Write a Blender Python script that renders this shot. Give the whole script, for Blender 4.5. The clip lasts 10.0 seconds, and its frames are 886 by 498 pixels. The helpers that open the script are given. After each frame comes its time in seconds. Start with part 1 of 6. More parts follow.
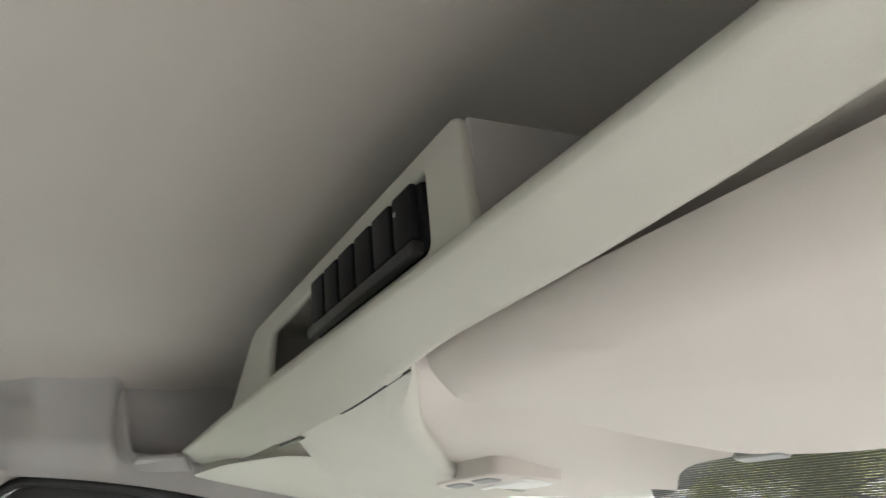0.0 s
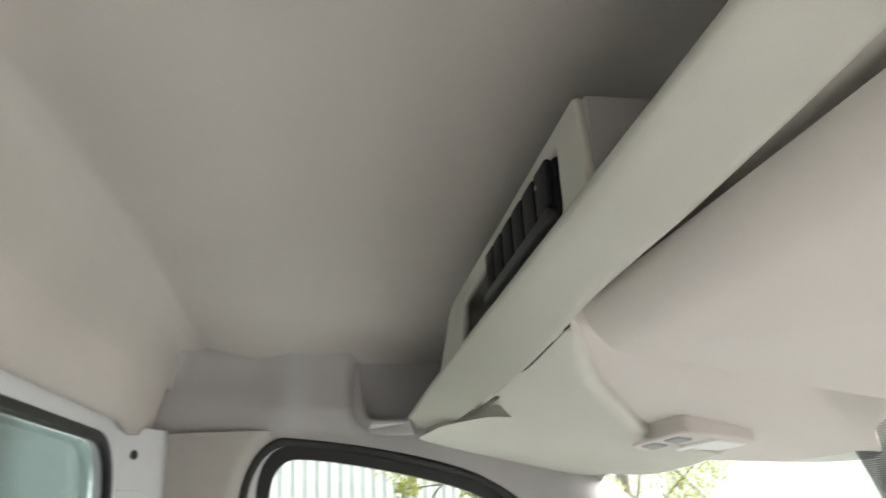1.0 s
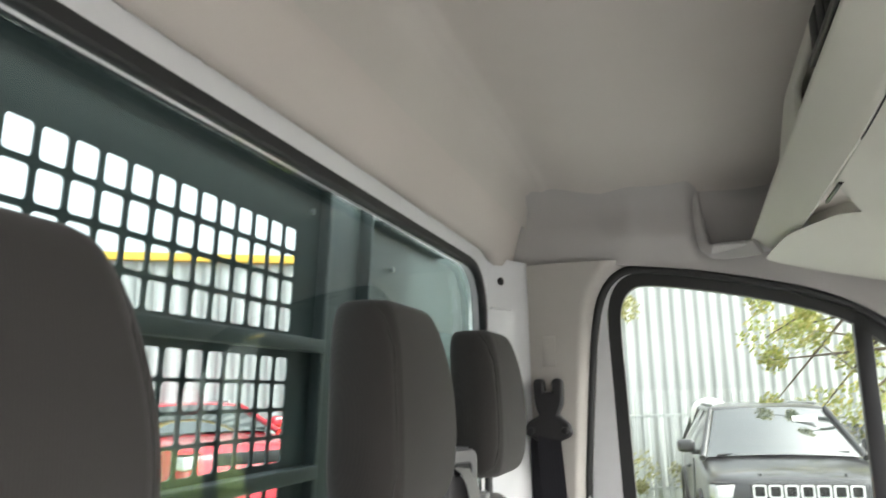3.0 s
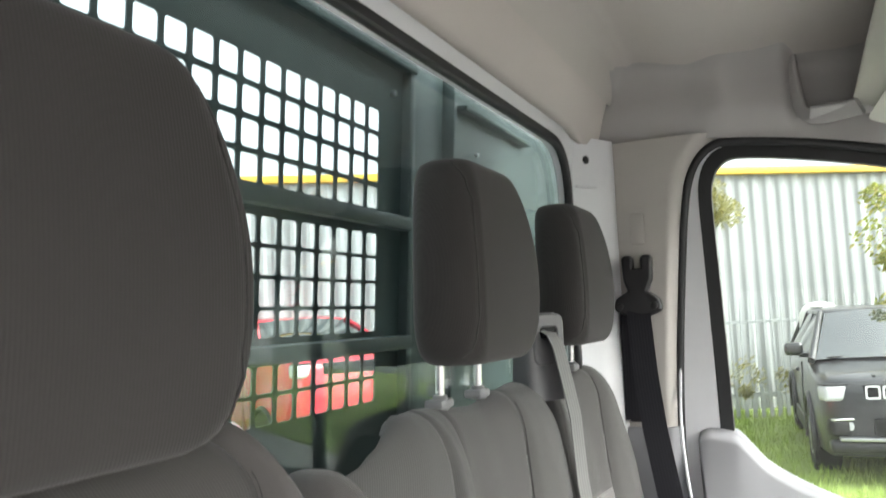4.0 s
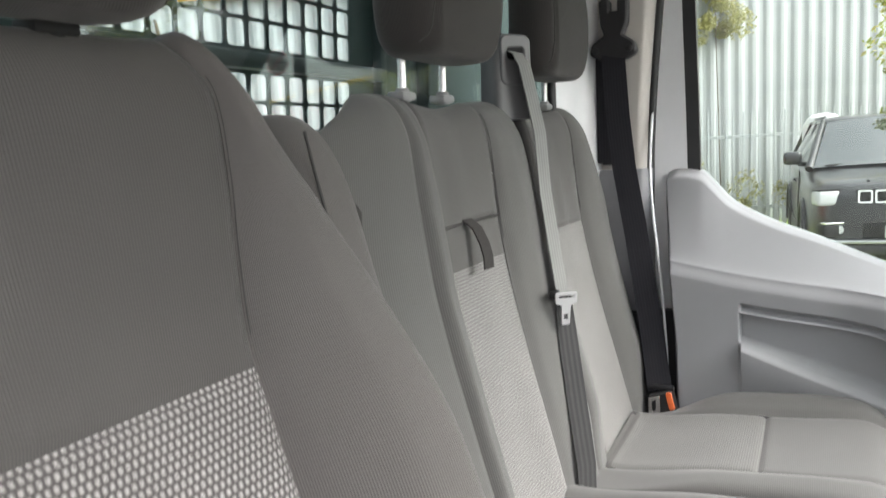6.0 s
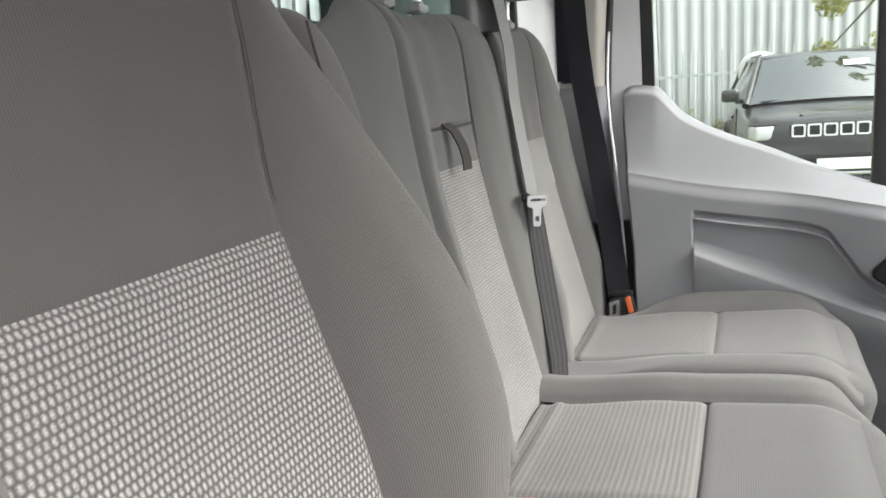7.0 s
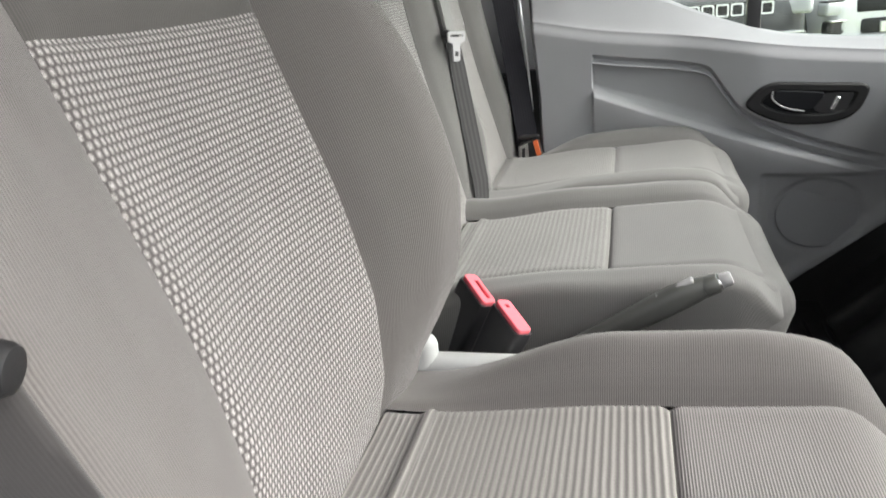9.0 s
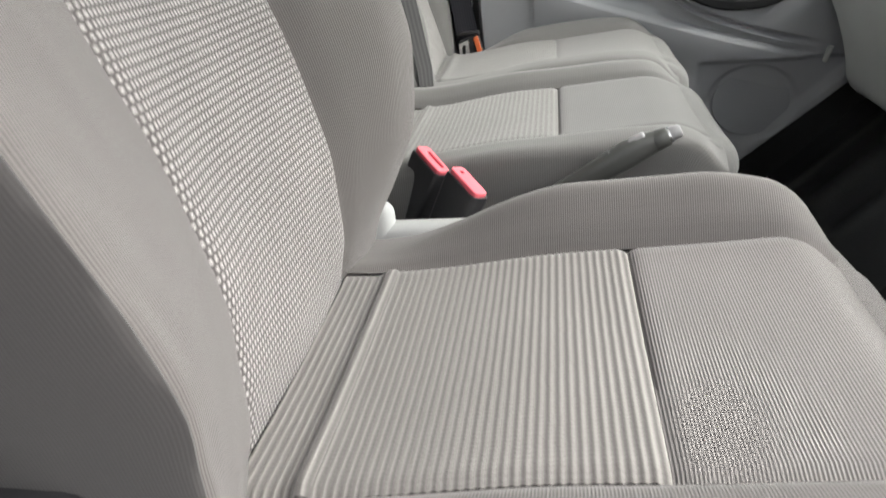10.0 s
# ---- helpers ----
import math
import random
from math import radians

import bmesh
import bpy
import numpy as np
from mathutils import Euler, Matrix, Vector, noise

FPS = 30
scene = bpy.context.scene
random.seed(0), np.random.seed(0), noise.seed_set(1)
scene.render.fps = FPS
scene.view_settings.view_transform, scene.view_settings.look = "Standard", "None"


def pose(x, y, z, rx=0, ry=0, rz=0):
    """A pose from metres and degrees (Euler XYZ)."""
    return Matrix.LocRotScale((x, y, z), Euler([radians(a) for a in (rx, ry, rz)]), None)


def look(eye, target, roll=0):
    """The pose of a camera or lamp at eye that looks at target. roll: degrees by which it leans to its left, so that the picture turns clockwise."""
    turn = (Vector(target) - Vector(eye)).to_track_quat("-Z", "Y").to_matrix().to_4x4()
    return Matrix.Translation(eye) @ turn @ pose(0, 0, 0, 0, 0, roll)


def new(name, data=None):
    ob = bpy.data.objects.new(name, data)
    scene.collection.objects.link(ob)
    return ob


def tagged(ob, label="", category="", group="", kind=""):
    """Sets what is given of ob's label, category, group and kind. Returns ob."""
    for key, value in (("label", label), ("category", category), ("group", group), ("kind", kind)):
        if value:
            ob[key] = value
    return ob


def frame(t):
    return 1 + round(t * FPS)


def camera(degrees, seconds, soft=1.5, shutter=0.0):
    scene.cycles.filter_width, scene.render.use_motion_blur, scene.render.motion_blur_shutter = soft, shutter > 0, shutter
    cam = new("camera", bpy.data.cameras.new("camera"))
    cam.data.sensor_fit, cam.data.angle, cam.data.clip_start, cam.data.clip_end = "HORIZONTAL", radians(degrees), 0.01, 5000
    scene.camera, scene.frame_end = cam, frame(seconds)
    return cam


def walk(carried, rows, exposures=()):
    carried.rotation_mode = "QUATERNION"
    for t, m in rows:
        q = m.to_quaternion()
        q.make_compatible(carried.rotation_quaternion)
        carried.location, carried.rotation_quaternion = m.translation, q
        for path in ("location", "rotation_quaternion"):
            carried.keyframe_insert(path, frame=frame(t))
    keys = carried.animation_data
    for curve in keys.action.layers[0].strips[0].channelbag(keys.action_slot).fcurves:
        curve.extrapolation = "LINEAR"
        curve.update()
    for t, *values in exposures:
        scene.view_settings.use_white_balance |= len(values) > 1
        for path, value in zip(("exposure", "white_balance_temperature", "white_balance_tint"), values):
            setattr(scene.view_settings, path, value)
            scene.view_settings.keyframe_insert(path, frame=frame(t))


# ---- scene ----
cam = camera(61.5, 10.0, soft=1.5, shutter=0.4)

EXPOSURES = [(0, 2.73, 6670, 12), (1.5, 2.61, 6650, 12), (2.5, 2.51, 6650, 12), (3.0, 2.48, 6650, 12), (4.5, 2.34, 6580, 12), (6, 2.10, 6570, 12), (7.5, 2.08, 6620, 11), (10, 2.10, 6630, 10)]
PATH = [
    (0, (-0.065, -0.645, 1.431), (0.808, 1.032, 2.083), -5.3),
    (0.5, (-0.047, -0.688, 1.411), (0.557, 1.096, 2.084), -3.7),
    (1, (-0.036, -0.73, 1.388), (0.268, 1.134, 2.046), -3.1),
    (1.5, (-0.027, -0.758, 1.361), (-0.006, 1.147, 1.97), -2.5),
    (2, (-0.024, -0.769, 1.334), (-0.253, 1.14, 1.883), -1.7),
    (2.5, (-0.025, -0.781, 1.3), (-0.445, 1.115, 1.777), -1.1),
    (3, (-0.019, -0.793, 1.265), (-0.622, 1.073, 1.658), -1.2),
    (3.2, (-0.018, -0.804, 1.25), (-0.685, 1.047, 1.606), -1.4),
    (4.3, (0.021, -0.795, 1.16), (-0.879, 0.987, 1.275), -2.6),
    (4.5, (0.034, -0.794, 1.143), (-0.884, 0.981, 1.212), -2.6),
    (5, (0.055, -0.79, 1.104), (-0.876, 0.979, 1.044), -2.8),
    (5.5, (0.071, -0.798, 1.058), (-0.851, 0.968, 0.885), -3.2),
    (6, (0.075, -0.829, 1.004), (-0.812, 0.944, 0.735), -3.2),
    (6.2, (0.077, -0.841, 0.982), (-0.798, 0.933, 0.685), -4.0),
    (7.5, (0.04, -0.969, 0.931), (-0.633, 0.855, 0.464), -3.9),
    (8, (0.04, -1.0, 0.901), (-0.587, 0.827, 0.382), -4.5),
    (8.5, (0.036, -1.037, 0.872), (-0.525, 0.789, 0.281), -4.7),
    (9, (0.027, -1.078, 0.851), (-0.454, 0.741, 0.174), -5.0),
    (9.5, (0.02, -1.098, 0.808), (-0.382, 0.712, 0.059), -5.6),
    (10, (0.002, -1.113, 0.769), (-0.315, 0.671, -0.077), -5.7),
]
walk(cam, [(t, look(eye, target, roll)) for t, eye, target, roll in PATH], EXPOSURES)

# ---------- world, sun ----------
world = bpy.data.worlds.new("overcast_sky")
world.use_nodes = True
scene.world = world
wn, wl = world.node_tree.nodes, world.node_tree.links
wn.clear()
sky = wn.new("ShaderNodeTexSky")
sky.sky_type = "NISHITA"
sky.sun_disc = False
sky.sun_elevation, sky.sun_rotation = radians(42), radians(84)
sky.air_density, sky.dust_density = 1.0, 6.0
grey = wn.new("ShaderNodeHueSaturation")
grey.inputs["Saturation"].default_value = 0.18
bg = wn.new("ShaderNodeBackground")
bg.inputs["Strength"].default_value = 0.15
wout = wn.new("ShaderNodeOutputWorld")
wl.new(sky.outputs[0], grey.inputs["Color"])
wl.new(grey.outputs[0], bg.inputs["Color"])
wl.new(bg.outputs[0], wout.inputs[0])

sun_data = bpy.data.lights.new("sun", "SUN")
sun_data.energy, sun_data.angle, sun_data.color = 0.3, radians(40), (1.0, 0.96, 0.9)
sun = new("sun", sun_data)
sun.matrix_basis = look((5, 0.5, 4.5), (0, 0, 0))


# ---------- materials ----------
def mat(name, color, rough=0.6, metal=0.0, vary=0.12, scale=6.0, fine=120.0, bump=0.15, bump_dist=0.002, spec=0.5, coat=0.0):
    """A surface with stains at one scale, grain at another, and fine relief."""
    m = bpy.data.materials.new(name)
    m.use_nodes = True
    n, l = m.node_tree.nodes, m.node_tree.links
    b = n["Principled BSDF"]
    b.inputs["Roughness"].default_value = rough
    b.inputs["Metallic"].default_value = metal
    b.inputs["Specular IOR Level"].default_value = spec
    b.inputs["Coat Weight"].default_value = coat
    co = n.new("ShaderNodeTexCoord")
    big = n.new("ShaderNodeTexNoise")
    big.inputs["Scale"].default_value, big.inputs["Detail"].default_value = scale, 4
    small = n.new("ShaderNodeTexNoise")
    small.inputs["Scale"].default_value, small.inputs["Detail"].default_value = fine, 3
    l.new(co.outputs["Object"], big.inputs["Vector"])
    l.new(co.outputs["Object"], small.inputs["Vector"])
    add = n.new("ShaderNodeMath")
    add.operation = "ADD"
    half = n.new("ShaderNodeMath")
    half.operation, half.inputs[1].default_value = "MULTIPLY", 0.5
    l.new(small.outputs["Fac"], half.inputs[0])
    l.new(big.outputs["Fac"], add.inputs[0])
    l.new(half.outputs[0], add.inputs[1])
    ramp = n.new("ShaderNodeMapRange")
    ramp.inputs["From Min"].default_value, ramp.inputs["From Max"].default_value = 0.45, 1.05
    ramp.inputs["To Min"].default_value, ramp.inputs["To Max"].default_value = 1 - vary, 1 + vary
    l.new(add.outputs[0], ramp.inputs["Value"])
    tint = n.new("ShaderNodeVectorMath")
    tint.operation = "SCALE"
    tint.inputs[0].default_value = color
    l.new(ramp.outputs[0], tint.inputs["Scale"])
    l.new(tint.outputs[0], b.inputs["Base Color"])
    bp = n.new("ShaderNodeBump")
    bp.inputs["Strength"].default_value, bp.inputs["Distance"].default_value = bump, bump_dist
    l.new(small.outputs["Fac"], bp.inputs["Height"])
    l.new(bp.outputs[0], b.inputs["Normal"])
    return m


def cloth(name, color, light, pitch_u, pitch_v, contrast, bump, kind, vary=0.1, cross=0.12):
    """Woven seat cloth over UVs in metres. kind: 'rib' lines along v, 'dot' bright knots in rows."""
    m = bpy.data.materials.new(name)
    m.use_nodes = True
    n, l = m.node_tree.nodes, m.node_tree.links
    b = n["Principled BSDF"]
    b.inputs["Roughness"].default_value = 0.92
    b.inputs["Specular IOR Level"].default_value = 0.15
    b.inputs["Sheen Weight"].default_value = 0.15
    uv = n.new("ShaderNodeUVMap")
    sep = n.new("ShaderNodeSeparateXYZ")
    l.new(uv.outputs[0], sep.inputs[0])

    def math_node(op, a, c=None):
        k = n.new("ShaderNodeMath")
        k.operation = op
        for i, s in enumerate((a, c)):
            if s is None:
                continue
            if isinstance(s, (int, float)):
                k.inputs[i].default_value = s
            else:
                l.new(s, k.inputs[i])
        return k.outputs[0]

    wob = n.new("ShaderNodeTexNoise")
    wob.inputs["Scale"].default_value = 40
    l.new(uv.outputs[0], wob.inputs["Vector"])
    wv = math_node("MULTIPLY", wob.outputs["Fac"], 0.9)
    su = math_node("SINE", math_node("ADD", math_node("MULTIPLY", sep.outputs[0], 2 * math.pi / pitch_u), wv))
    su = math_node("ADD", math_node("MULTIPLY", su, 0.5), 0.5)
    if kind == "dot":
        row = math_node("MULTIPLY", sep.outputs[1], 1 / pitch_v)
        odd = math_node("MULTIPLY", math_node("MODULO", math_node("FLOOR", row), 2.0), math.pi)
        su = math_node("SINE", math_node("ADD", math_node("ADD", math_node("MULTIPLY", sep.outputs[0], 2 * math.pi / pitch_u), odd), wv))
        su = math_node("ADD", math_node("MULTIPLY", su, 0.5), 0.5)
        sv = math_node("SINE", math_node("MULTIPLY", math_node("FRACT", row), math.pi))
        su = math_node("MULTIPLY", math_node("POWER", su, 1.0), sv)
        fibre = n.new("ShaderNodeTexNoise")
        fibre.inputs["Scale"].default_value, fibre.inputs["Detail"].default_value = 650, 3
        l.new(uv.outputs[0], fibre.inputs["Vector"])
        su = math_node("MULTIPLY", su, math_node("ADD", math_node("MULTIPLY", fibre.outputs["Fac"], 3.6), -0.78))
    else:
        sv = math_node("SINE", math_node("MULTIPLY", sep.outputs[1], 2 * math.pi / pitch_v))
        su = math_node("ADD", math_node("MULTIPLY", su, 0.85), math_node("MULTIPLY", sv, cross))
    noise_a = n.new("ShaderNodeTexNoise")
    noise_a.inputs["Scale"].default_value, noise_a.inputs["Detail"].default_value = 7, 5
    l.new(uv.outputs[0], noise_a.inputs["Vector"])
    noise_b = n.new("ShaderNodeTexNoise")
    noise_b.inputs["Scale"].default_value, noise_b.inputs["Detail"].default_value = 420, 2
    l.new(uv.outputs[0], noise_b.inputs["Vector"])
    fac = math_node("MULTIPLY", su, contrast)
    mix = n.new("ShaderNodeMix")
    mix.data_type = "RGBA"
    mix.inputs["A"].default_value, mix.inputs["B"].default_value = (*color, 1), (*light, 1)
    l.new(fac, mix.inputs["Factor"])
    wear = math_node("ADD", math_node("MULTIPLY", noise_a.outputs["Fac"], vary * 2), math_node("MULTIPLY", noise_b.outputs["Fac"], vary))
    wear = math_node("ADD", wear, 1 - vary * 1.5)
    tint = n.new("ShaderNodeVectorMath")
    tint.operation = "SCALE"
    l.new(mix.outputs["Result"], tint.inputs[0])
    l.new(wear, tint.inputs["Scale"])
    l.new(tint.outputs[0], b.inputs["Base Color"])
    bp = n.new("ShaderNodeBump")
    bp.inputs["Strength"].default_value, bp.inputs["Distance"].default_value = bump, 0.0015
    l.new(math_node("ADD", su, math_node("MULTIPLY", noise_b.outputs["Fac"], 0.3)), bp.inputs["Height"])
    l.new(bp.outputs[0], b.inputs["Normal"])
    return m


def glass(name, tint, ior=1.45, rough=0.0):
    m = bpy.data.materials.new(name)
    m.use_nodes = True
    n, l = m.node_tree.nodes, m.node_tree.links
    n.clear()
    out = n.new("ShaderNodeOutputMaterial")
    tr = n.new("ShaderNodeBsdfTransparent")
    tr.inputs[0].default_value = (*tint, 1)
    gl = n.new("ShaderNodeBsdfGlossy")
    gl.inputs["Roughness"].default_value = rough
    lw = n.new("ShaderNodeLayerWeight")
    lw.inputs["Blend"].default_value = 0.5
    pw = n.new("ShaderNodeMath")
    pw.operation, pw.inputs[1].default_value = "POWER", 5.0
    fr = n.new("ShaderNodeMath")
    fr.operation = "MULTIPLY_ADD"
    r0 = ((ior - 1) / (ior + 1)) ** 2
    fr.inputs[1].default_value, fr.inputs[2].default_value = 1 - r0, r0
    l.new(lw.outputs["Facing"], pw.inputs[0])
    l.new(pw.outputs[0], fr.inputs[0])
    mx = n.new("ShaderNodeMixShader")
    l.new(fr.outputs[0], mx.inputs[0])
    l.new(tr.outputs[0], mx.inputs[1])
    l.new(gl.outputs[0], mx.inputs[2])
    l.new(mx.outputs[0], out.inputs[0])
    return m


M_HEADLINER = mat("headliner_cloth", (0.55, 0.52, 0.485), 0.95, vary=0.05, scale=3, fine=900, bump=0.3, bump_dist=0.0006, spec=0.1)
M_LINER_REAR = mat("padded_liner", (0.57, 0.525, 0.49), 0.9, vary=0.05, scale=3, fine=700, bump=0.2, bump_dist=0.0006, spec=0.15)
M_SIDE = mat("side_trim_plastic", (0.43, 0.418, 0.408), 0.6, vary=0.05, scale=4, fine=600, bump=0.15, bump_dist=0.0005)
M_BEAM = mat("shelf_plastic", (0.52, 0.513, 0.46), 0.62, vary=0.05, scale=4, fine=700, bump=0.2, bump_dist=0.0006)
M_VISOR = mat("visor_vinyl", (0.64, 0.595, 0.56), 0.75, vary=0.04, scale=4, fine=800, bump=0.2, bump_dist=0.0005)
M_DOOR = mat("door_plastic", (0.275, 0.279, 0.291), 0.75, vary=0.06, scale=5, fine=900, bump=0.35, bump_dist=0.0007, spec=0.22)
M_DASH = mat("dash_plastic", (0.50, 0.51, 0.50), 0.65, vary=0.06, scale=5, fine=900, bump=0.35, bump_dist=0.0007, spec=0.3)
M_PILLAR = mat("pillar_plastic", (0.47, 0.45, 0.42), 0.6, vary=0.05, scale=4, fine=700, bump=0.2, bump_dist=0.0005)
M_LOWER = mat("lower_trim_plastic", (0.24, 0.245, 0.26), 0.6, vary=0.06, scale=5, fine=800, bump=0.3, bump_dist=0.0006)
M_WHITE = mat("white_body_paint", (0.78, 0.79, 0.81), 0.3, vary=0.03, scale=3, fine=60, bump=0.03, coat=0.4)
M_RUBBER = mat("black_rubber", (0.022, 0.023, 0.024), 0.55, vary=0.2, scale=9, fine=300, bump=0.2, bump_dist=0.0006)
M_BLACK = mat("black_plastic", (0.018, 0.018, 0.02), 0.42, vary=0.2, scale=12, fine=500, bump=0.2, bump_dist=0.0004)
M_BEZEL = mat("matt_black_plastic", (0.012, 0.012, 0.013), 0.6, vary=0.2, scale=12, fine=500, bump=0.2, bump_dist=0.0004, spec=0.3)
M_VENT = mat("dark_blue_black_plastic", (0.006, 0.007, 0.009), 0.6, spec=0.2, vary=0.15, scale=12, fine=500, bump=0.1, bump_dist=0.0003)
M_MAT = mat("floor_rubber", (0.024, 0.024, 0.025), 0.42, vary=0.3, scale=8, fine=200, bump=0.4, bump_dist=0.001)
M_TANK = mat("white_plastic", (0.75, 0.75, 0.74), 0.5, vary=0.05, scale=2)
M_CHROME = mat("chrome", (0.78, 0.78, 0.78), 0.26, metal=1.0, vary=0.04, bump=0.02)
M_STEEL = mat("steel", (0.5, 0.5, 0.51), 0.35, metal=1.0, vary=0.08, bump=0.05)
M_GREYPL = mat("grey_plastic", (0.26, 0.26, 0.265), 0.45, vary=0.08, scale=10, fine=500, bump=0.15, bump_dist=0.0004)
M_GUIDE = mat("dark_grey_plastic", (0.13, 0.13, 0.134), 0.4, vary=0.08, scale=10, fine=500, bump=0.15, bump_dist=0.0004)
M_PALE = mat("pale_grey_plastic", (0.34, 0.35, 0.345), 0.5, vary=0.06, scale=10, fine=500, bump=0.15, bump_dist=0.0004)
M_RED = mat("red_plastic", (0.72, 0.12, 0.15), 0.5, vary=0.06, scale=20, fine=300, bump=0.05)
M_ORANGE = mat("orange_plastic", (0.75, 0.16, 0.05), 0.4, vary=0.06, scale=20, fine=300, bump=0.05)
M_TONGUE = mat("tongue_steel", (0.38, 0.38, 0.39), 0.40, metal=0.5, vary=0.05, bump=0.04)
M_SEAM = mat("seam_thread", (0.050, 0.048, 0.047), 0.9, vary=0.1, fine=800)
M_GUARD = mat("guard_steel_paint", (0.054, 0.073, 0.073), 0.45, vary=0.22, scale=5, fine=90, bump=0.08)
M_LEVERGREY = mat("lever_plastic", (0.062, 0.064, 0.060), 0.4, vary=0.08, scale=12, fine=400, bump=0.1, bump_dist=0.0004)
C_DARK = cloth("dark_twill_cloth", (0.099, 0.093, 0.091), (0.220, 0.207, 0.201), 0.0028, 0.004, 0.9, 0.45, "rib", cross=0.03)
C_UPPER = cloth("upper_twill_cloth", (0.065, 0.062, 0.061), (0.089, 0.084, 0.080), 0.0028, 0.004, 0.85, 0.22, "rib", cross=0.03)
C_BOLF = cloth("fine_bolster_cloth", (0.108, 0.1065, 0.104), (0.136, 0.134, 0.130), 0.0030, 0.006, 0.9, 0.18, "rib", cross=0.03)
C_DARKF = cloth("fine_twill_cloth", (0.108, 0.107, 0.104), (0.132, 0.130, 0.127), 0.0028, 0.004, 0.9, 0.18, "rib", cross=0.03)
C_UPPERF = cloth("fine_upper_cloth", (0.092, 0.089, 0.087), (0.112, 0.108, 0.105), 0.0028, 0.004, 0.9, 0.18, "rib", cross=0.03)
C_BOL = cloth("ribbed_bolster_cloth", (0.093, 0.087, 0.085), (0.144, 0.135, 0.131), 0.0024, 0.006, 0.9, 0.35, "rib", cross=0.03)
C_HEAD = cloth("headrest_cloth", (0.042, 0.039, 0.038), (0.047, 0.044, 0.042), 0.0028, 0.004, 0.8, 0.12, "rib", cross=0.03)
C_SIDE = cloth("dark_side_cloth", (0.042, 0.040, 0.040), (0.050, 0.048, 0.048), 0.0028, 0.004, 0.8, 0.12, "rib", cross=0.03)
C_DOT = cloth("light_knotted_cloth", (0.074, 0.069, 0.068), (0.47, 0.445, 0.438), 0.0058, 0.0070, 0.95, 0.9, "dot", vary=0.2)
C_DOTF = cloth("light_fine_knotted_cloth", (0.140, 0.136, 0.134), (0.345, 0.333, 0.326), 0.0046, 0.0050, 0.95, 0.7, "dot", vary=0.2)
C_RIB = cloth("light_ribbed_cloth", (0.089, 0.084, 0.081), (0.259, 0.247, 0.235), 0.0078, 0.005, 0.9, 0.8, "rib", cross=0.02)
C_RIBM = cloth("ribbed_light_cloth", (0.131, 0.128, 0.123), (0.190, 0.187, 0.180), 0.0080, 0.004, 0.9, 0.40, "rib", vary=0.16)
C_RIBF = cloth("fine_light_cloth", (0.118, 0.1165, 0.112), (0.178, 0.176, 0.170), 0.0040, 0.004, 0.9, 0.5, "rib")
C_WEB_B = cloth("black_webbing", (0.019, 0.019, 0.023), (0.025, 0.025, 0.030), 0.006, 0.003, 0.8, 0.15, "rib")
C_WEB_D = cloth("dark_grey_webbing", (0.039, 0.039, 0.040), (0.062, 0.062, 0.062), 0.009, 0.003, 0.9, 0.2, "rib")
C_WEB_G = cloth("grey_webbing", (0.175, 0.175, 0.172), (0.235, 0.235, 0.23), 0.009, 0.003, 0.9, 0.2, "rib")
G_REAR = glass("rear_tinted_glass", (0.78, 0.86, 0.85), 1.65)
G_DOOR = glass("door_glass", (0.90, 0.95, 0.93))
G_SCREEN = glass("windscreen_glass", (0.88, 0.94, 0.92))


# ---------- mesh helpers ----------
BASE = {}


def mesh_of(name, verts, faces, uvs=None, smooth=True):
    me = bpy.data.meshes.new(name)
    me.from_pydata([tuple(v) for v in verts], [], faces)
    if uvs is not None:
        layer = me.uv_layers.new(name="UVMap")
        for loop in me.loops:
            layer.data[loop.index].uv = uvs[loop.vertex_index]
    if smooth:
        me.polygons.foreach_set("use_smooth", [True] * len(me.polygons))
    me.update()
    return me


def place(name, me, material, parent=None, label=""):
    """Links a mesh built in world places as a part of parent, or as a thing of its own."""
    me.materials.append(material)
    ob = new(name, me)
    BASE[ob] = Matrix.Identity(4)
    if parent is not None:
        ob.parent = parent
        ob.matrix_parent_inverse = BASE[parent].inverted()
    if label:
        ob["label"] = label
    return ob


def thing(name, label, category, at=(0, 0, 0), group="", kind=""):
    ob = new(name)
    ob.matrix_basis = Matrix.Translation(at)
    BASE[ob] = Matrix.Translation(at)
    return tagged(ob, label, category, group, kind)


def part(name, bm, material, parent=None, label="", angle=40):
    me = bpy.data.meshes.new(name)
    bmesh.ops.recalc_face_normals(bm, faces=bm.faces)
    bm.to_mesh(me)
    bm.free()
    me.polygons.foreach_set("use_smooth", [True] * len(me.polygons))
    me.set_sharp_from_angle(angle=radians(angle))
    return place(name, me, material, parent, label)


def box(lo, hi, bevel=0.004, seg=2, turn=None):
    """A bevelled block from corner to corner, turned about its middle if turn is given."""
    bm = bmesh.new()
    lo, hi = Vector(lo), Vector(hi)
    bmesh.ops.create_cube(bm, size=1.0, matrix=Matrix.LocRotScale((0, 0, 0), None, hi - lo))
    if bevel > 0:
        bmesh.ops.bevel(bm, geom=bm.edges[:], offset=bevel, segments=seg, affect="EDGES", profile=0.5)
    m = Matrix.Translation((lo + hi) / 2)
    if turn is not None:
        m = m @ turn
    bmesh.ops.transform(bm, matrix=m, verts=bm.verts)
    return bm


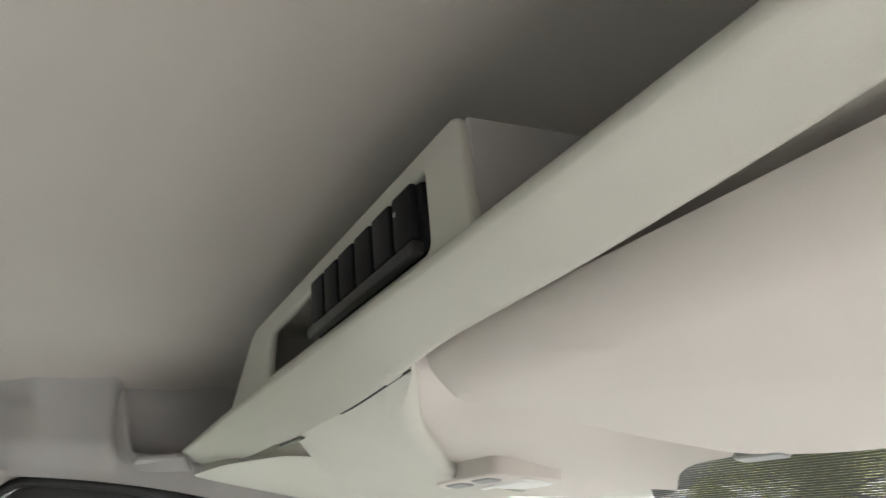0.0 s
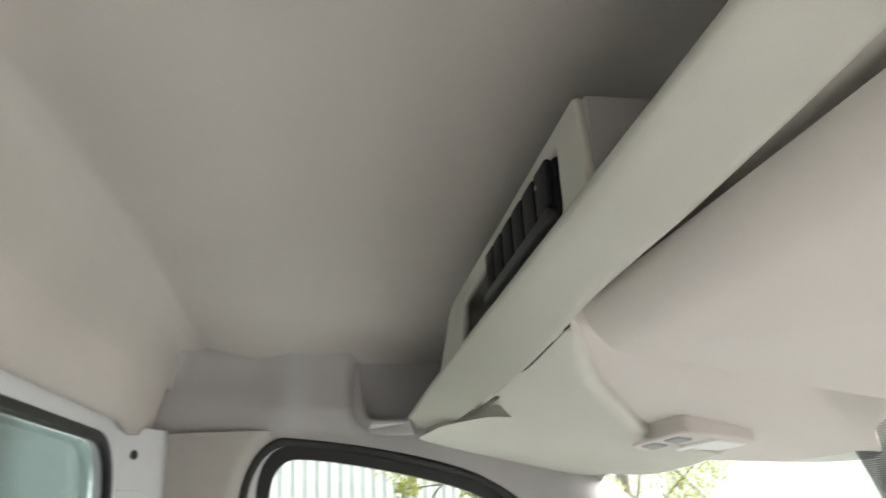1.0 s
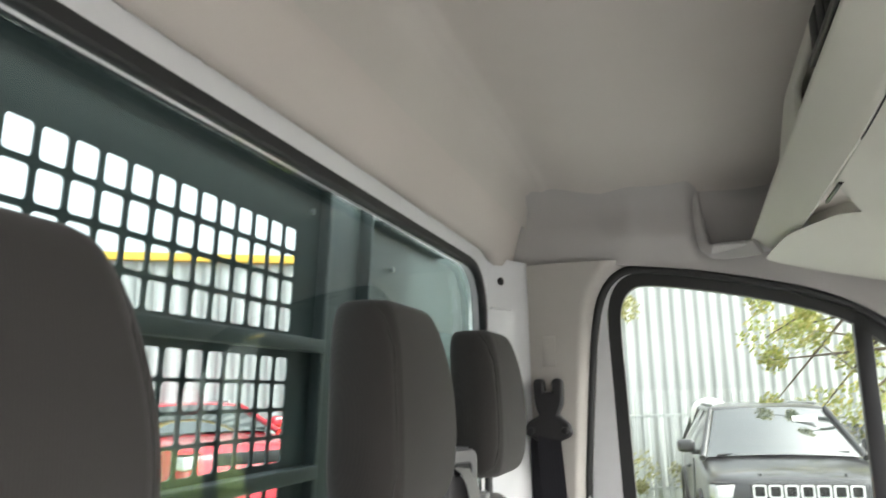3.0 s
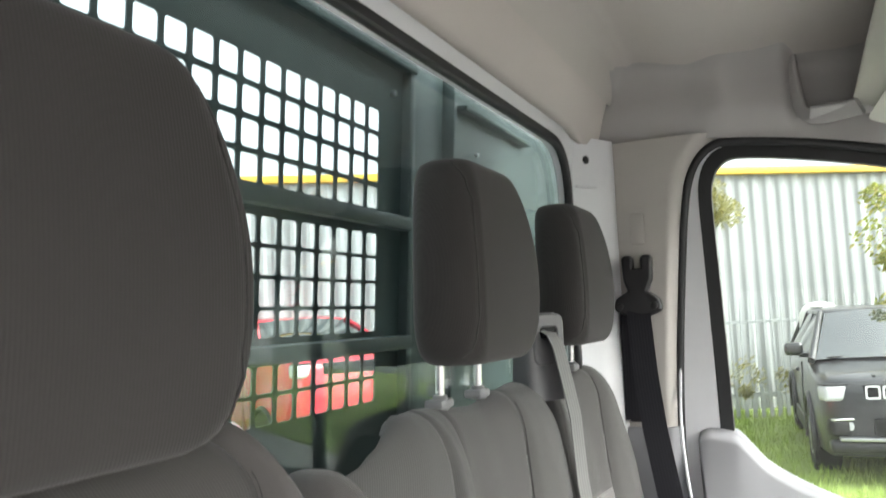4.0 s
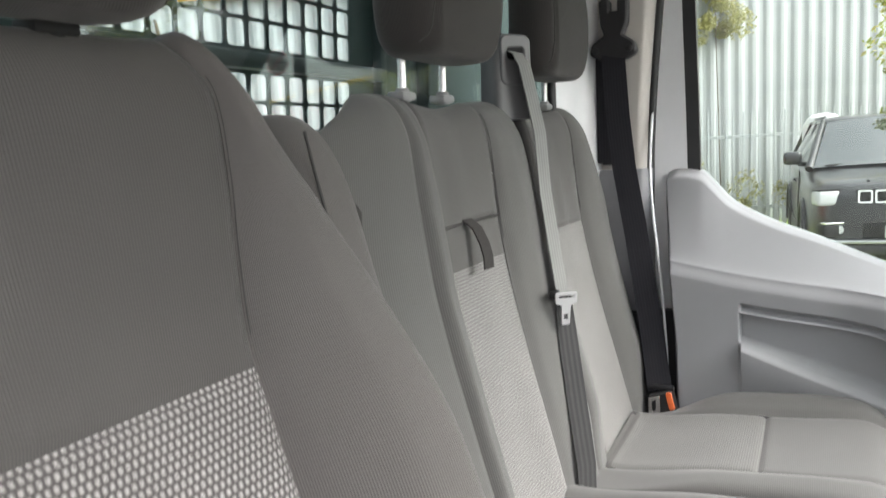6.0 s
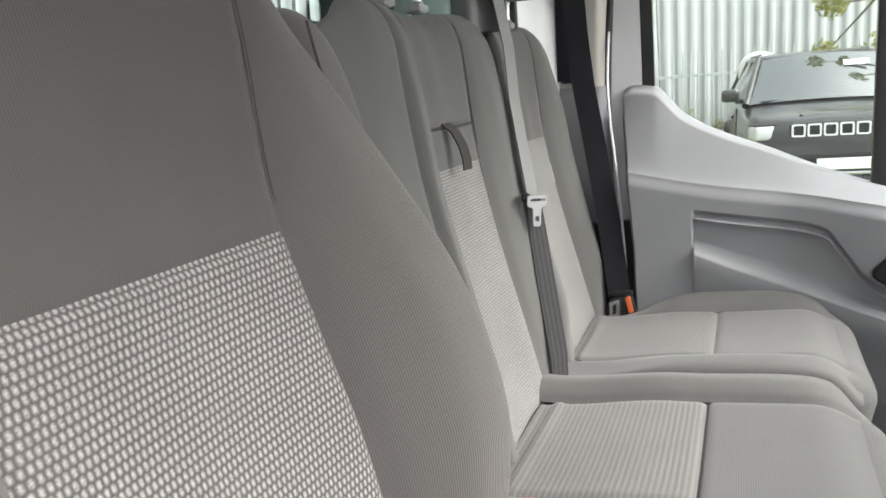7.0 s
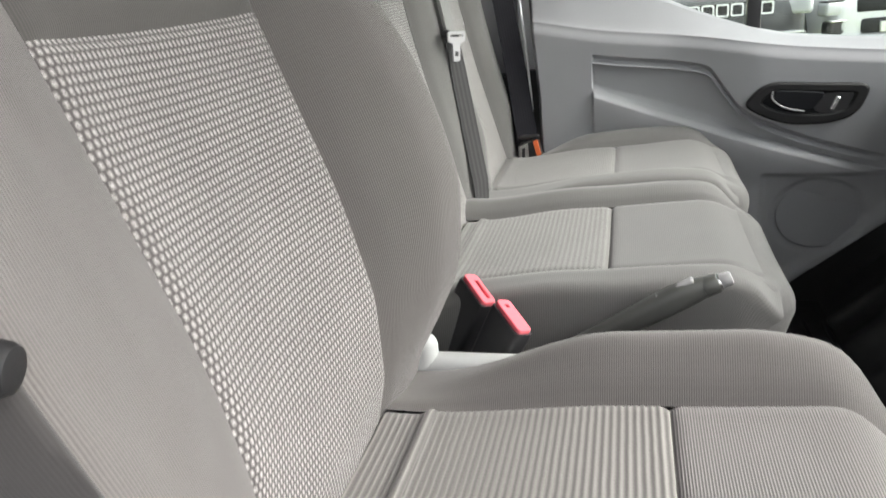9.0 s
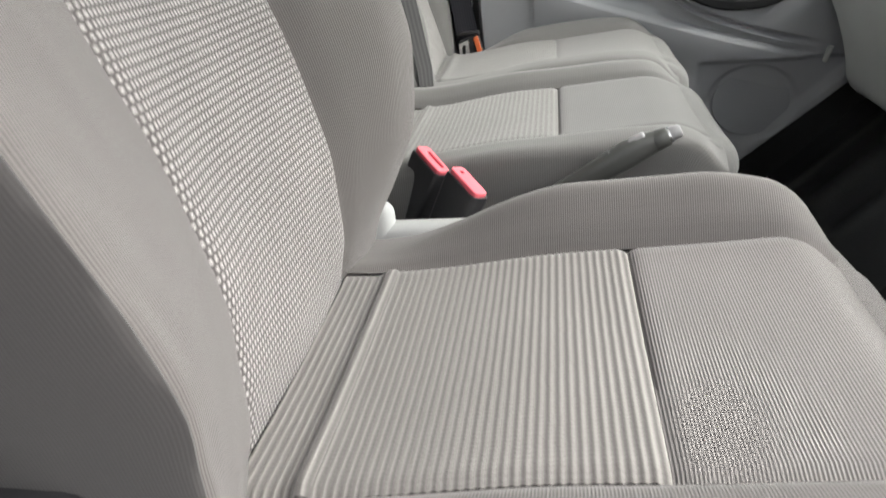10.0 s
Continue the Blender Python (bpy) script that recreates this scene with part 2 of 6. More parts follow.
def rod(a, b, r, seg=16, r2=None, bevel=0.0):
    bm = bmesh.new()
    a, b = Vector(a), Vector(b)
    d = b - a
    bmesh.ops.create_cone(bm, cap_ends=True, segments=seg, radius1=r, radius2=r if r2 is None else r2, depth=d.length)
    if bevel:
        rim = [e for e in bm.edges if abs(e.verts[0].co.z - e.verts[1].co.z) < 1e-6]
        bmesh.ops.bevel(bm, geom=rim, offset=bevel, segments=2, affect="EDGES", profile=0.5)
    bmesh.ops.transform(bm, matrix=Matrix.Translation((a + b) / 2) @ d.to_track_quat("Z", "Y").to_matrix().to_4x4(), verts=bm.verts)
    return bm


def join(*bms):
    """One bmesh out of several."""
    out = bmesh.new()
    for b in bms:
        me = bpy.data.meshes.new("t")
        b.to_mesh(me)
        b.free()
        out.from_mesh(me)
        bpy.data.meshes.remove(me)
    return out


def spline(xs, ys):
    """A smooth function through (xs, ys), flat-ended, with no overshoot to speak of."""
    xs, ys = np.array(xs, float), np.array(ys, float)
    d = np.diff(ys) / np.diff(xs)
    m = np.r_[d[0], np.where(d[:-1] * d[1:] > 0, 2 * d[:-1] * d[1:] / (d[:-1] + d[1:] + 1e-12), 0), d[-1]]

    def f(x):
        x = np.clip(x, xs[0], xs[-1])
        i = np.clip(np.searchsorted(xs, x) - 1, 0, len(xs) - 2)
        h = xs[i + 1] - xs[i]
        t = (x - xs[i]) / h
        return (2 * t**3 - 3 * t**2 + 1) * ys[i] + (t**3 - 2 * t**2 + t) * h * m[i] + (3 * t**2 - 2 * t**3) * ys[i + 1] + (t**3 - t**2) * h * m[i + 1]

    return f


def cut_corners(pts, rounds=2, closed=True):
    """The outline with its corners cut again and again, so that it runs in a curve."""
    for _ in range(rounds):
        out = [] if closed else [pts[0]]
        pairs = zip(pts, pts[1:] + pts[:1]) if closed else zip(pts[:-1], pts[1:])
        for a, b in pairs:
            out.append(tuple(0.75 * p + 0.25 * q for p, q in zip(a, b)))
            out.append(tuple(0.25 * p + 0.75 * q for p, q in zip(a, b)))
        pts = out if closed else out + [pts[-1]]
    return pts


def smooth(a, b, x):
    t = np.clip((np.asarray(x, float) - a) / (b - a), 0, 1)
    return t * t * (3 - 2 * t)


def patch(name, fn, us, vs, material, parent=None, label="", skirt=None, uv=None):
    """A curved sheet fn(u, v) -> place over the values us, vs, with its rim turned in by the vector skirt."""
    us, vs = np.asarray(us), np.asarray(vs)
    nu, nv = len(us), len(vs)
    pts = np.array([[fn(u, v) for u in us] for v in vs], float)
    if uv is None:
        du = np.r_[0, np.cumsum(np.linalg.norm(np.diff(pts[nv // 2], axis=0), axis=1))]
        dv = np.r_[0, np.cumsum(np.linalg.norm(np.diff(pts[:, nu // 2], axis=0), axis=1))]
        uvs = [(du[i], dv[j]) for j in range(nv) for i in range(nu)]
    else:
        uvs = [uv(us[i], vs[j]) for j in range(nv) for i in range(nu)]
    verts = pts.reshape(-1, 3).tolist()
    faces = [(j * nu + i, j * nu + i + 1, (j + 1) * nu + i + 1, (j + 1) * nu + i) for j in range(nv - 1) for i in range(nu - 1)]
    if skirt is not None:
        rim = [i for i in range(nu)] + [j * nu + nu - 1 for j in range(1, nv)] + [(nv - 1) * nu + i for i in range(nu - 2, -1, -1)] + [j * nu for j in range(nv - 2, 0, -1)]
        k = len(verts)
        for r in rim:
            verts.append([verts[r][c] + skirt[c] for c in range(3)])
            uvs.append(uvs[r])
        n = len(rim)
        for a in range(n):
            b = (a + 1) % n
            faces.append((rim[b], rim[a], k + a, k + b))
    me = mesh_of(name, verts, faces, uvs)
    me.set_sharp_from_angle(angle=radians(60))
    return place(name, me, material, parent, label)


def ring_loft(name, rings, material, parent=None, label="", close=True, uvs=None):
    """A closed body through rings of equally many points, capped at both ends."""
    n = len(rings[0])
    verts = [p for r in rings for p in r]
    faces = [(j * n + i, j * n + (i + 1) % n, (j + 1) * n + (i + 1) % n, (j + 1) * n + i) for j in range(len(rings) - 1) for i in range(n)]
    if close:
        faces.append(tuple(range(n - 1, -1, -1)))
        faces.append(tuple((len(rings) - 1) * n + i for i in range(n)))
    me = mesh_of(name, verts, faces, uvs)
    me.set_sharp_from_angle(angle=radians(55))
    return place(name, me, material, parent, label)


def rrect(w, h, r, n=6):
    """A rounded rectangle round the origin, as a list of 2D points, anticlockwise."""
    r = min(r, w / 2 - 1e-4, h / 2 - 1e-4)
    pts = []
    for cx, cy, a0 in ((w / 2 - r, h / 2 - r, 0), (-w / 2 + r, h / 2 - r, 90), (-w / 2 + r, -h / 2 + r, 180), (w / 2 - r, -h / 2 + r, 270)):
        for k in range(n + 1):
            a = radians(a0 + 90 * k / n)
            pts.append((cx + r * math.cos(a), cy + r * math.sin(a)))
    return pts


def rounded(corners, r, n=5):
    """A polygon with its corners rounded by r (one value or one for each corner)."""
    out = []
    c = [Vector(p) for p in corners]
    rs = r if isinstance(r, (list, tuple)) else [r] * len(c)
    for i, p in enumerate(c):
        a, b = c[i - 1], c[(i + 1) % len(c)]
        ra = min(rs[i], (a - p).length * 0.49, (b - p).length * 0.49)
        p0, p1 = p + (a - p).normalized() * ra, p + (b - p).normalized() * ra
        if ra < 1e-5:
            out.append((p.x, p.y))
            continue
        for k in range(n + 1):
            t = k / n
            q = p0 * (1 - t) ** 2 + p * 2 * t * (1 - t) + p1 * t * t
            out.append((q.x, q.y))
    return out


def plate(name, outer, holes, thick, frame_m, material, parent=None, label="", bevel=0.0):
    """A flat plate with holes, cut from 2D outlines, of that thickness about its plane, laid by the matrix frame_m."""
    cu = bpy.data.curves.new(name, "CURVE")
    cu.dimensions, cu.fill_mode = "2D", "BOTH"
    cu.extrude, cu.bevel_depth, cu.bevel_resolution = thick / 2 - bevel, bevel, 1
    for line in (outer, *holes):
        sp = cu.splines.new("POLY")
        sp.points.add(len(line) - 1)
        for p, q in zip(sp.points, line):
            p.co = (q[0], q[1], 0, 1)
        sp.use_cyclic_u = True
    tmp = bpy.data.objects.new("t", cu)
    me = bpy.data.meshes.new_from_object(tmp)
    bpy.data.objects.remove(tmp)
    bpy.data.curves.remove(cu)
    me.name = name
    me.transform(frame_m)
    me.materials.clear()
    return place(name, me, material, parent, label)


def tube(name, pts, r, material, parent=None, label="", closed=False, flat=1.0, seg=8):
    """A round or flattened cord through points."""
    cu = bpy.data.curves.new(name, "CURVE")
    cu.dimensions, cu.bevel_depth, cu.bevel_resolution = "3D", r, seg // 4
    sp = cu.splines.new("POLY")
    sp.points.add(len(pts) - 1)
    for p, q in zip(sp.points, pts):
        p.co = (*q, 1)
    sp.use_cyclic_u = closed
    cu.use_fill_caps = True
    tmp = bpy.data.objects.new("t", cu)
    me = bpy.data.meshes.new_from_object(tmp)
    bpy.data.objects.remove(tmp)
    bpy.data.curves.remove(cu)
    me.name = name
    me.materials.clear()
    me.polygons.foreach_set("use_smooth", [True] * len(me.polygons))
    return place(name, me, material, parent, label)


def ribbon(name, pts, across, width, material, parent=None, label="", thick=0.0016):
    """A strap through pts; across: its width's direction at each point (or one for all)."""
    pts = [Vector(p) for p in pts]
    ac = [Vector(a).normalized() for a in (across if isinstance(across, list) else [across] * len(pts))]
    n = 6
    verts, uvs, faces, run = [], [], [], 0.0
    for j, p in enumerate(pts):
        if j:
            run += (p - pts[j - 1]).length
        t = (pts[min(j + 1, len(pts) - 1)] - pts[max(j - 1, 0)]).normalized()
        nor = t.cross(ac[j]).normalized()
        for s in (1, -1):
            for i in range(n + 1):
                u = (i / n - 0.5) * width * s
                verts.append(p + ac[j] * u + nor * s * thick / 2)
                uvs.append((u, run))
    k = 2 * (n + 1)
    for j in range(len(pts) - 1):
        for i in range(k):
            faces.append((j * k + i, j * k + (i + 1) % k, (j + 1) * k + (i + 1) % k, (j + 1) * k + i))
    faces.append(tuple(range(k)))
    faces.append(tuple((len(pts) - 1) * k + i for i in range(k - 1, -1, -1)))
    me = mesh_of(name, verts, faces, uvs)
    me.set_sharp_from_angle(angle=radians(60))
    return place(name, me, material, parent, label)


XZ = Matrix(((1, 0, 0, 0), (0, 0, 1, 0), (0, 1, 0, 0), (0, 0, 0, 1)))   # 2D (a, b) -> (a, depth, b)
YZ = Matrix(((0, 0, 1, 0), (1, 0, 0, 0), (0, 1, 0, 0), (0, 0, 0, 1)))   # 2D (a, b) -> (depth, a, b)


def at_y(y):
    return Matrix.Translation((0, y, 0)) @ XZ


def at_x(x):
    return Matrix.Translation((x, 0, 0)) @ YZ


# ---------- cab shell ----------
M_PALING_WALL = mat("grey_stucco", (0.42, 0.415, 0.40), 0.9, vary=0.12, scale=1.0, fine=30, bump=0.3)
def structure(ob, label, category):
    return tagged(ob, label, category, kind="structure")


floor = part("floor", box((-0.45, -0.86, -0.06), (1.25, 0.86, 0.0), 0.01), M_MAT)
structure(floor, "black rubber cab floor mat, dull and scuffed", "floor")
for k in range(14):
    x0 = 0.30 + k * 0.045
    part("rib", box((x0, 0.15, -0.001), (x0 + 0.012, 0.70, 0.005), 0.002, 1), M_MAT, floor)

WIN_HOLE = rounded([(-0.80, 0.985), (0.715, 0.985), (0.715, 1.520), (-0.80, 1.520)], 0.10, 8)
rear_wall = plate("wall_rear", [(-0.90, 0.0), (0.75, 0.0), (0.75, 1.60), (-0.90, 1.60)], [rounded([(-0.815, 0.972), (0.722, 0.972), (0.722, 1.533), (-0.815, 1.533)], 0.108, 8)], 0.03, at_x(-0.432), M_WHITE)
structure(rear_wall, "white painted steel rear wall of the cab", "wall")

window_rear = thing("window_1", "wide rear cab window, green-tinted glass in a black rubber seal", "window", (-0.43, 0, 0.98), kind="structure")
plate("seal", rounded([(-0.825, 0.96), (0.732, 0.96), (0.732, 1.541), (-0.825, 1.541)], 0.115, 8), [rounded([(-0.802, 0.978), (0.716, 0.978), (0.716, 1.5285), (-0.802, 1.5285)], 0.100, 8)], 0.014, at_x(-0.4235), M_RUBBER, window_rear, "black rubber seal", bevel=0.004)
pane = plate("pane", rounded([(-0.806, 0.979), (0.716, 0.979), (0.716, 1.527), (-0.806, 1.527)], 0.10, 8), [], 0.004, at_x(-0.4445), G_REAR, window_rear)
pane.visible_shadow = False

CEIL_Y = spline([0, 0.45, 0.66, 0.77, 0.83, 0.875], [1.728, 1.724, 1.715, 1.704, 1.692, 1.668])
CEIL_X = spline([-0.3515, -0.3485, -0.3455, -0.3405, -0.334, -0.322, -0.306, -0.285, -0.262, -0.22, -0.15, 0.0, 0.2, 0.33, 0.44, 0.53], [-0.088, -0.078, -0.064, -0.042, -0.019, 0.005, 0.019, 0.025, 0.0225, 0.012, 0.002, 0.0, -0.012, -0.05, -0.13, -0.26])

# padded header over the rear window, with its far end rounded downward
HEAD_PROFILE = [(-0.425, 1.70), (-0.424, 1.585), (-0.418, 1.570), (-0.406, 1.5635), (-0.391, 1.568), (-0.374, 1.593), (-0.356, 1.63), (-0.348, 1.662), (-0.347, 1.70), (-0.346, 1.75)]


def header_ring(y):
    drop = 0.022 * float(smooth(0.68, 0.79, y))
    push = -0.012 * float(smooth(0.80, 0.865, y))
    cove = 1.728 - float(CEIL_Y(abs(y)))
    return [(x + push * (0.4 + 0.6 * float(smooth(1.56, 1.66, z))), y, z - drop * float(smooth(1.62, 1.56, z)) if z < 1.62 else z - cove * float(smooth(1.64, 1.72, z))) for x, z in HEAD_PROFILE]


header = ring_loft("trim_header", [header_ring(y) for y in list(np.linspace(-0.88, 0.62, 12)) + list(np.linspace(0.66, 0.868, 14))], M_LINER_REAR)
structure(header, "padded beige header trim above the rear window", "trim")

def ceil_at(x, y):
    return (x, y, 1.728 + (float(CEIL_Y(abs(y))) - 1.728) * float(smooth(-0.345, -0.30, x)) + float(CEIL_X(x)))


ceiling = patch("ceiling", ceil_at, np.r_[np.linspace(-0.3515, -0.27, 30), np.linspace(-0.25, 0.53, 32)], np.linspace(-0.885, 0.885, 60), M_HEADLINER, skirt=(0, 0, 0.05))
structure(ceiling, "beige-grey cloth headliner of the cab roof", "ceiling")
roof = part("roof", box((-0.46, -0.92, 1.80), (0.56, 0.92, 1.83), 0.01), M_WHITE)
structure(roof, "white painted steel cab roof skin", "roof")
for s, nm in ((1, "wall_left"), (-1, "wall_right")):
    w = part(nm, box((-0.46, s * 0.90 if s > 0 else -0.92, 1.56), (0.56, 0.92 if s > 0 else -0.90, 1.80), 0.004), M_WHITE)
    structure(w, "white painted roof side panel of the cab", "wall")
w = part("wall_front", box((0.54, -0.92, 1.475), (0.57, 0.92, 1.80), 0.004), M_WHITE)
structure(w, "white painted steel panel over the windscreen", "wall")

# upper side trim, running into the windscreen pillar
SIDE_TOP = spline([-0.37, 0.2, 0.32, 0.42, 0.5, 0.56, 0.647, 0.8, 0.98], [1.70, 1.68, 1.635, 1.55, 1.468, 1.42, 1.325, 1.15, 0.95])
SIDE_BOT = spline([-0.37, -0.2, -0.13, 0.0, 0.231, 0.326, 0.494, 0.6, 0.72, 0.9], [1.556, 1.552, 1.544, 1.526, 1.471, 1.425, 1.275, 1.165, 1.04, 0.86])


def side_at(sgn):
    def f(x, v):
        zt, zb = float(SIDE_TOP(x)), float(SIDE_BOT(x))
        arc = float(smooth(0.30, 0.15, x))
        c = max(0.0, (v - 0.62) / 0.38)
        z_flat, z_arc = zb + (zt - zb) * v, (zt - 0.052) + (ceil_at(max(x, -0.34), 0.788)[2] + 0.002 - zt + 0.052) * math.sin(c * math.pi / 2) if c else zb + (zt - 0.052 - zb) * v / 0.62
        z = z_flat + (z_arc + 0.0 - z_flat) * arc
        y = 0.872 - 0.022 * v - arc * 0.062 * (1 - math.cos(c * math.pi / 2))
        y -= 0.012 * math.sin(math.pi * min(1, v * 1.2)) * float(smooth(-0.10, -0.18, x))
        y += 0.012 * math.sin(math.pi * v) * float(smooth(-0.12, -0.05, x)) * float(smooth(0.2, 0.1, x))
        y -= 0.03 * math.sin(math.pi * v) * float(smooth(0.34, 0.52, x))
        if sgn > 0:      # arched boss behind the shelf's end
            boss = float(smooth(-0.185, -0.105, x)) * float(smooth(0.028, 0.002, x)) * float(smooth(0.04, 0.40, v))
            y -= 0.030 * boss
            z += 0.016 * boss * float(smooth(0.7, 1.0, v)) * math.sin(math.pi * min(1.0, max(0.0, (x + 0.185) / 0.213)))
        return (x, sgn * y, z)
    return f


trim_left = patch("trim_left", side_at(1), np.linspace(-0.395, 0.97, 170), np.linspace(0, 1, 30), M_SIDE, skirt=(0, 0.03, 0))
structure(trim_left, "grey moulded trim over the passenger door and along the windscreen pillar", "trim")
trim_right = patch("trim_right", side_at(-1), np.linspace(-0.365, 0.97, 60), np.linspace(0, 1, 10), M_SIDE, skirt=(0, -0.03, 0))
structure(trim_right, "grey moulded trim over the open driver doorway", "trim")


# body pillar behind the passenger door
def corner_at(u, z):
    return (-0.425 + 0.072 * u, 0.735 + 0.118 * u - 0.012 * math.sin(math.pi * u), z)


pillar = patch("pillar_left", corner_at, np.linspace(0, 1, 10), np.linspace(0.0, 1.562, 12), M_WHITE, skirt=(-0.02, 0.03, 0))
structure(pillar, "white painted body pillar beside the rear window", "pillar")
bolt = part("bolt", join(rod((-0.405, 0.778, 1.512), (-0.392, 0.772, 1.512), 0.009, 12, bevel=0.002), rod((-0.42, 0.785, 1.512), (-0.405, 0.778, 1.512), 0.005, 10)), M_BLACK, pillar, "small black plastic plug")
part("weld_seam", box((-0.42, 0.745, 1.447), (-0.36, 0.752, 1.451), 0.001, 1, Matrix.Rotation(radians(58), 4, "Z")), M_WHITE, pillar)


def seal_x(z):
    return float(np.interp(z, [0.0, 0.93, 1.1, 1.375, 1.46, 1.50, 1.53, 1.56], [-0.255, -0.252, -0.243, -0.215, -0.200, -0.182, -0.155, -0.12]))


def btrim_at(u, z):
    x0, x1 = -0.353, seal_x(z) + 0.008
    x = x0 + (x1 - x0) * u
    y = 0.853 + 0.035 * float(smooth(0.72, 1.0, u)) - 0.004 * math.sin(math.pi * min(1, u / 0.72))
    return (x, y, z)


btrim = patch("trim_pillar", btrim_at, np.linspace(0, 1, 24), np.linspace(0.932, 1.556, 24), M_PILLAR, skirt=(0, 0.03, 0))
structure(btrim, "beige-grey plastic pillar trim behind the passenger door", "trim")
part("cover_plate", box((-0.322, 0.843, 1.328), (-0.294, 0.8478, 1.394), 0.002, 2), M_PILLAR, btrim)
ltrim = patch("trim_pillar_lower", lambda u, z: (-0.365 + (seal_x(z) + 0.373) * u, 0.835 + 0.03 * float(smooth(0.8, 1, u)) + 0.012 * float(smooth(0.90, 0.932, z)), z), np.linspace(0, 1, 16), np.linspace(0.0, 0.934, 20), M_LOWER, skirt=(0, 0.03, 0))
structure(ltrim, "dark grey lower pillar trim beside the seat", "trim")

# driver's side: pillar behind the open doorway, sill and front pillar
near_pillar = part("pillar_right", box((-0.46, -0.92, -0.1), (-0.33, -0.86, 1.60), 0.02), M_LOWER)
structure(near_pillar, "dark grey trimmed pillar behind the open driver doorway", "pillar")
sill = part("sill_right", box((-0.30, -0.93, -0.12), (1.1, -0.84, -0.005), 0.015), M_RUBBER)
structure(sill, "black step sill of the open driver doorway", "sill")
lower_left = part("wall_left_lower", box((-0.46, 0.90, -0.12), (1.3, 0.93, 0.62), 0.01), M_WHITE)
structure(lower_left, "white lower body side of the cab", "wall")
kick = part("trim_kick", box((-0.30, 0.835, -0.02), (1.22, 0.86, 0.62), 0.004), M_MAT)
structure(kick, "black footwell side panel below the passenger door", "trim")
back_liner = part("trim_rear_lower", box((-0.415, -0.86, 0.0), (-0.405, 0.745, 0.955), 0.003), M_LOWER)
structure(back_liner, "dark grey lower liner of the rear cab wall", "trim")
toe = patch("toe_board", lambda x, y: (x, y, 0.92 * (x - 0.50) + 0.016 * math.exp(-((y - 0.70) / 0.016) ** 2) + 0.020 * math.exp(-((y - 0.56) / 0.045) ** 2) + 0.012 * math.exp(-((y - 0.40) / 0.03) ** 2)), np.linspace(0.495, 0.98, 24), np.linspace(0.16, 0.834, 90), M_MAT, skirt=(0, 0, -0.03))
structure(toe, "black moulded rubber toe board in the passenger footwell", "floor mat")
# added wall, never in view: its height and grey set the doorway light
light_wall = part("wall_light_limit", box((-14, -4.2, -0.56), (14, -4.0, 1.3), 0.0), M_PALING_WALL)
structure(light_wall, "added unseen grey wall that limits light through the driver doorway", "wall")
firewall = part("firewall", box((1.22, -0.9, -0.1), (1.26, 0.9, 0.9), 0.01), M_BLACK)
structure(firewall, "dark front bulkhead behind the dashboard", "wall")

# ---------- windscreen ----------
def liner(x):
    return 1.535 - 0.2576 * (x - 0.17)


screen = thing("window_2", "large windscreen under the roof shelf", "windscreen", (0.55, 0, 1.44), kind="structure")
SCREEN_TOP, SCREEN_LOW = (0.535, 1.445), (1.16, 0.86)


def screen_at(u, v):
    y = 0.86 * u
    bow = 0.05 * (1 - u * u)
    return (SCREEN_TOP[0] + (SCREEN_LOW[0] - SCREEN_TOP[0]) * v + bow, y, SCREEN_TOP[1] + (SCREEN_LOW[1] - SCREEN_TOP[1]) * v)


sp = patch("pane", screen_at, np.linspace(-1, 1, 24), np.linspace(-0.13, 1, 12), G_SCREEN, screen)
sp.visible_shadow = False
# printed band of fine lines at the top of the glass
bm = bmesh.new()
for k in range(74):
    v0 = -0.12 + k * 0.0042
    left = 0.06 + 0.0025 * k
    us = np.linspace(-0.72, left, 10)
    row = []
    for u in us:
        a, b = Vector(screen_at(u, v0)), Vector(screen_at(u, v0 + 0.0037))
        row.append((bm.verts.new(a + Vector((-0.002, 0, -0.002))), bm.verts.new(b + Vector((-0.002, 0, -0.002)))))
    for p, q in zip(row[:-1], row[1:]):
        bm.faces.new((p[0], q[0], q[1], p[1]))
tagged(part("line_band", bm, M_RUBBER, screen, "printed band of fine black lines"), kind="stuff")

# ---------- roof shelf and front headliner ----------
def front_at(u, y):
    reach = 0.335 + 0.125 * math.exp(-((y - 0.15) / 0.26) ** 2) * float(smooth(-0.10, 0.14, y))
    x = 0.165 + reach * u
    valley = 0.036 * float(smooth(0.07, -0.10, y)) * float(smooth(0.98, 0.80, u)) * float(smooth(0.12, 0.35, u))
    return (x, y, liner(x) + 0.009 + max(valley, 0.024 * float(smooth(-0.105, -0.140, y))) - 0.008 * float(smooth(0.85, 1.0, u)))


front_liner = patch("ceiling_front", front_at, np.linspace(0, 1, 14), np.linspace(-0.86, 0.86, 120), M_VISOR, skirt=(0, 0, 0.012))
structure(front_liner, "beige headliner panel between the shelf and the windscreen", "ceiling")

shelf = thing("overhead_shelf", "beige-grey plastic overhead storage shelf across the cab roof", "shelf", (0.15, 0, 1.54))


LIP_LOW = spline([-0.86, -0.55, -0.46, -0.33, -0.18, 0.08, 0.4, 0.77], [1.556, 1.551, 1.546, 1.541, 1.539, 1.526, 1.525, 1.529])


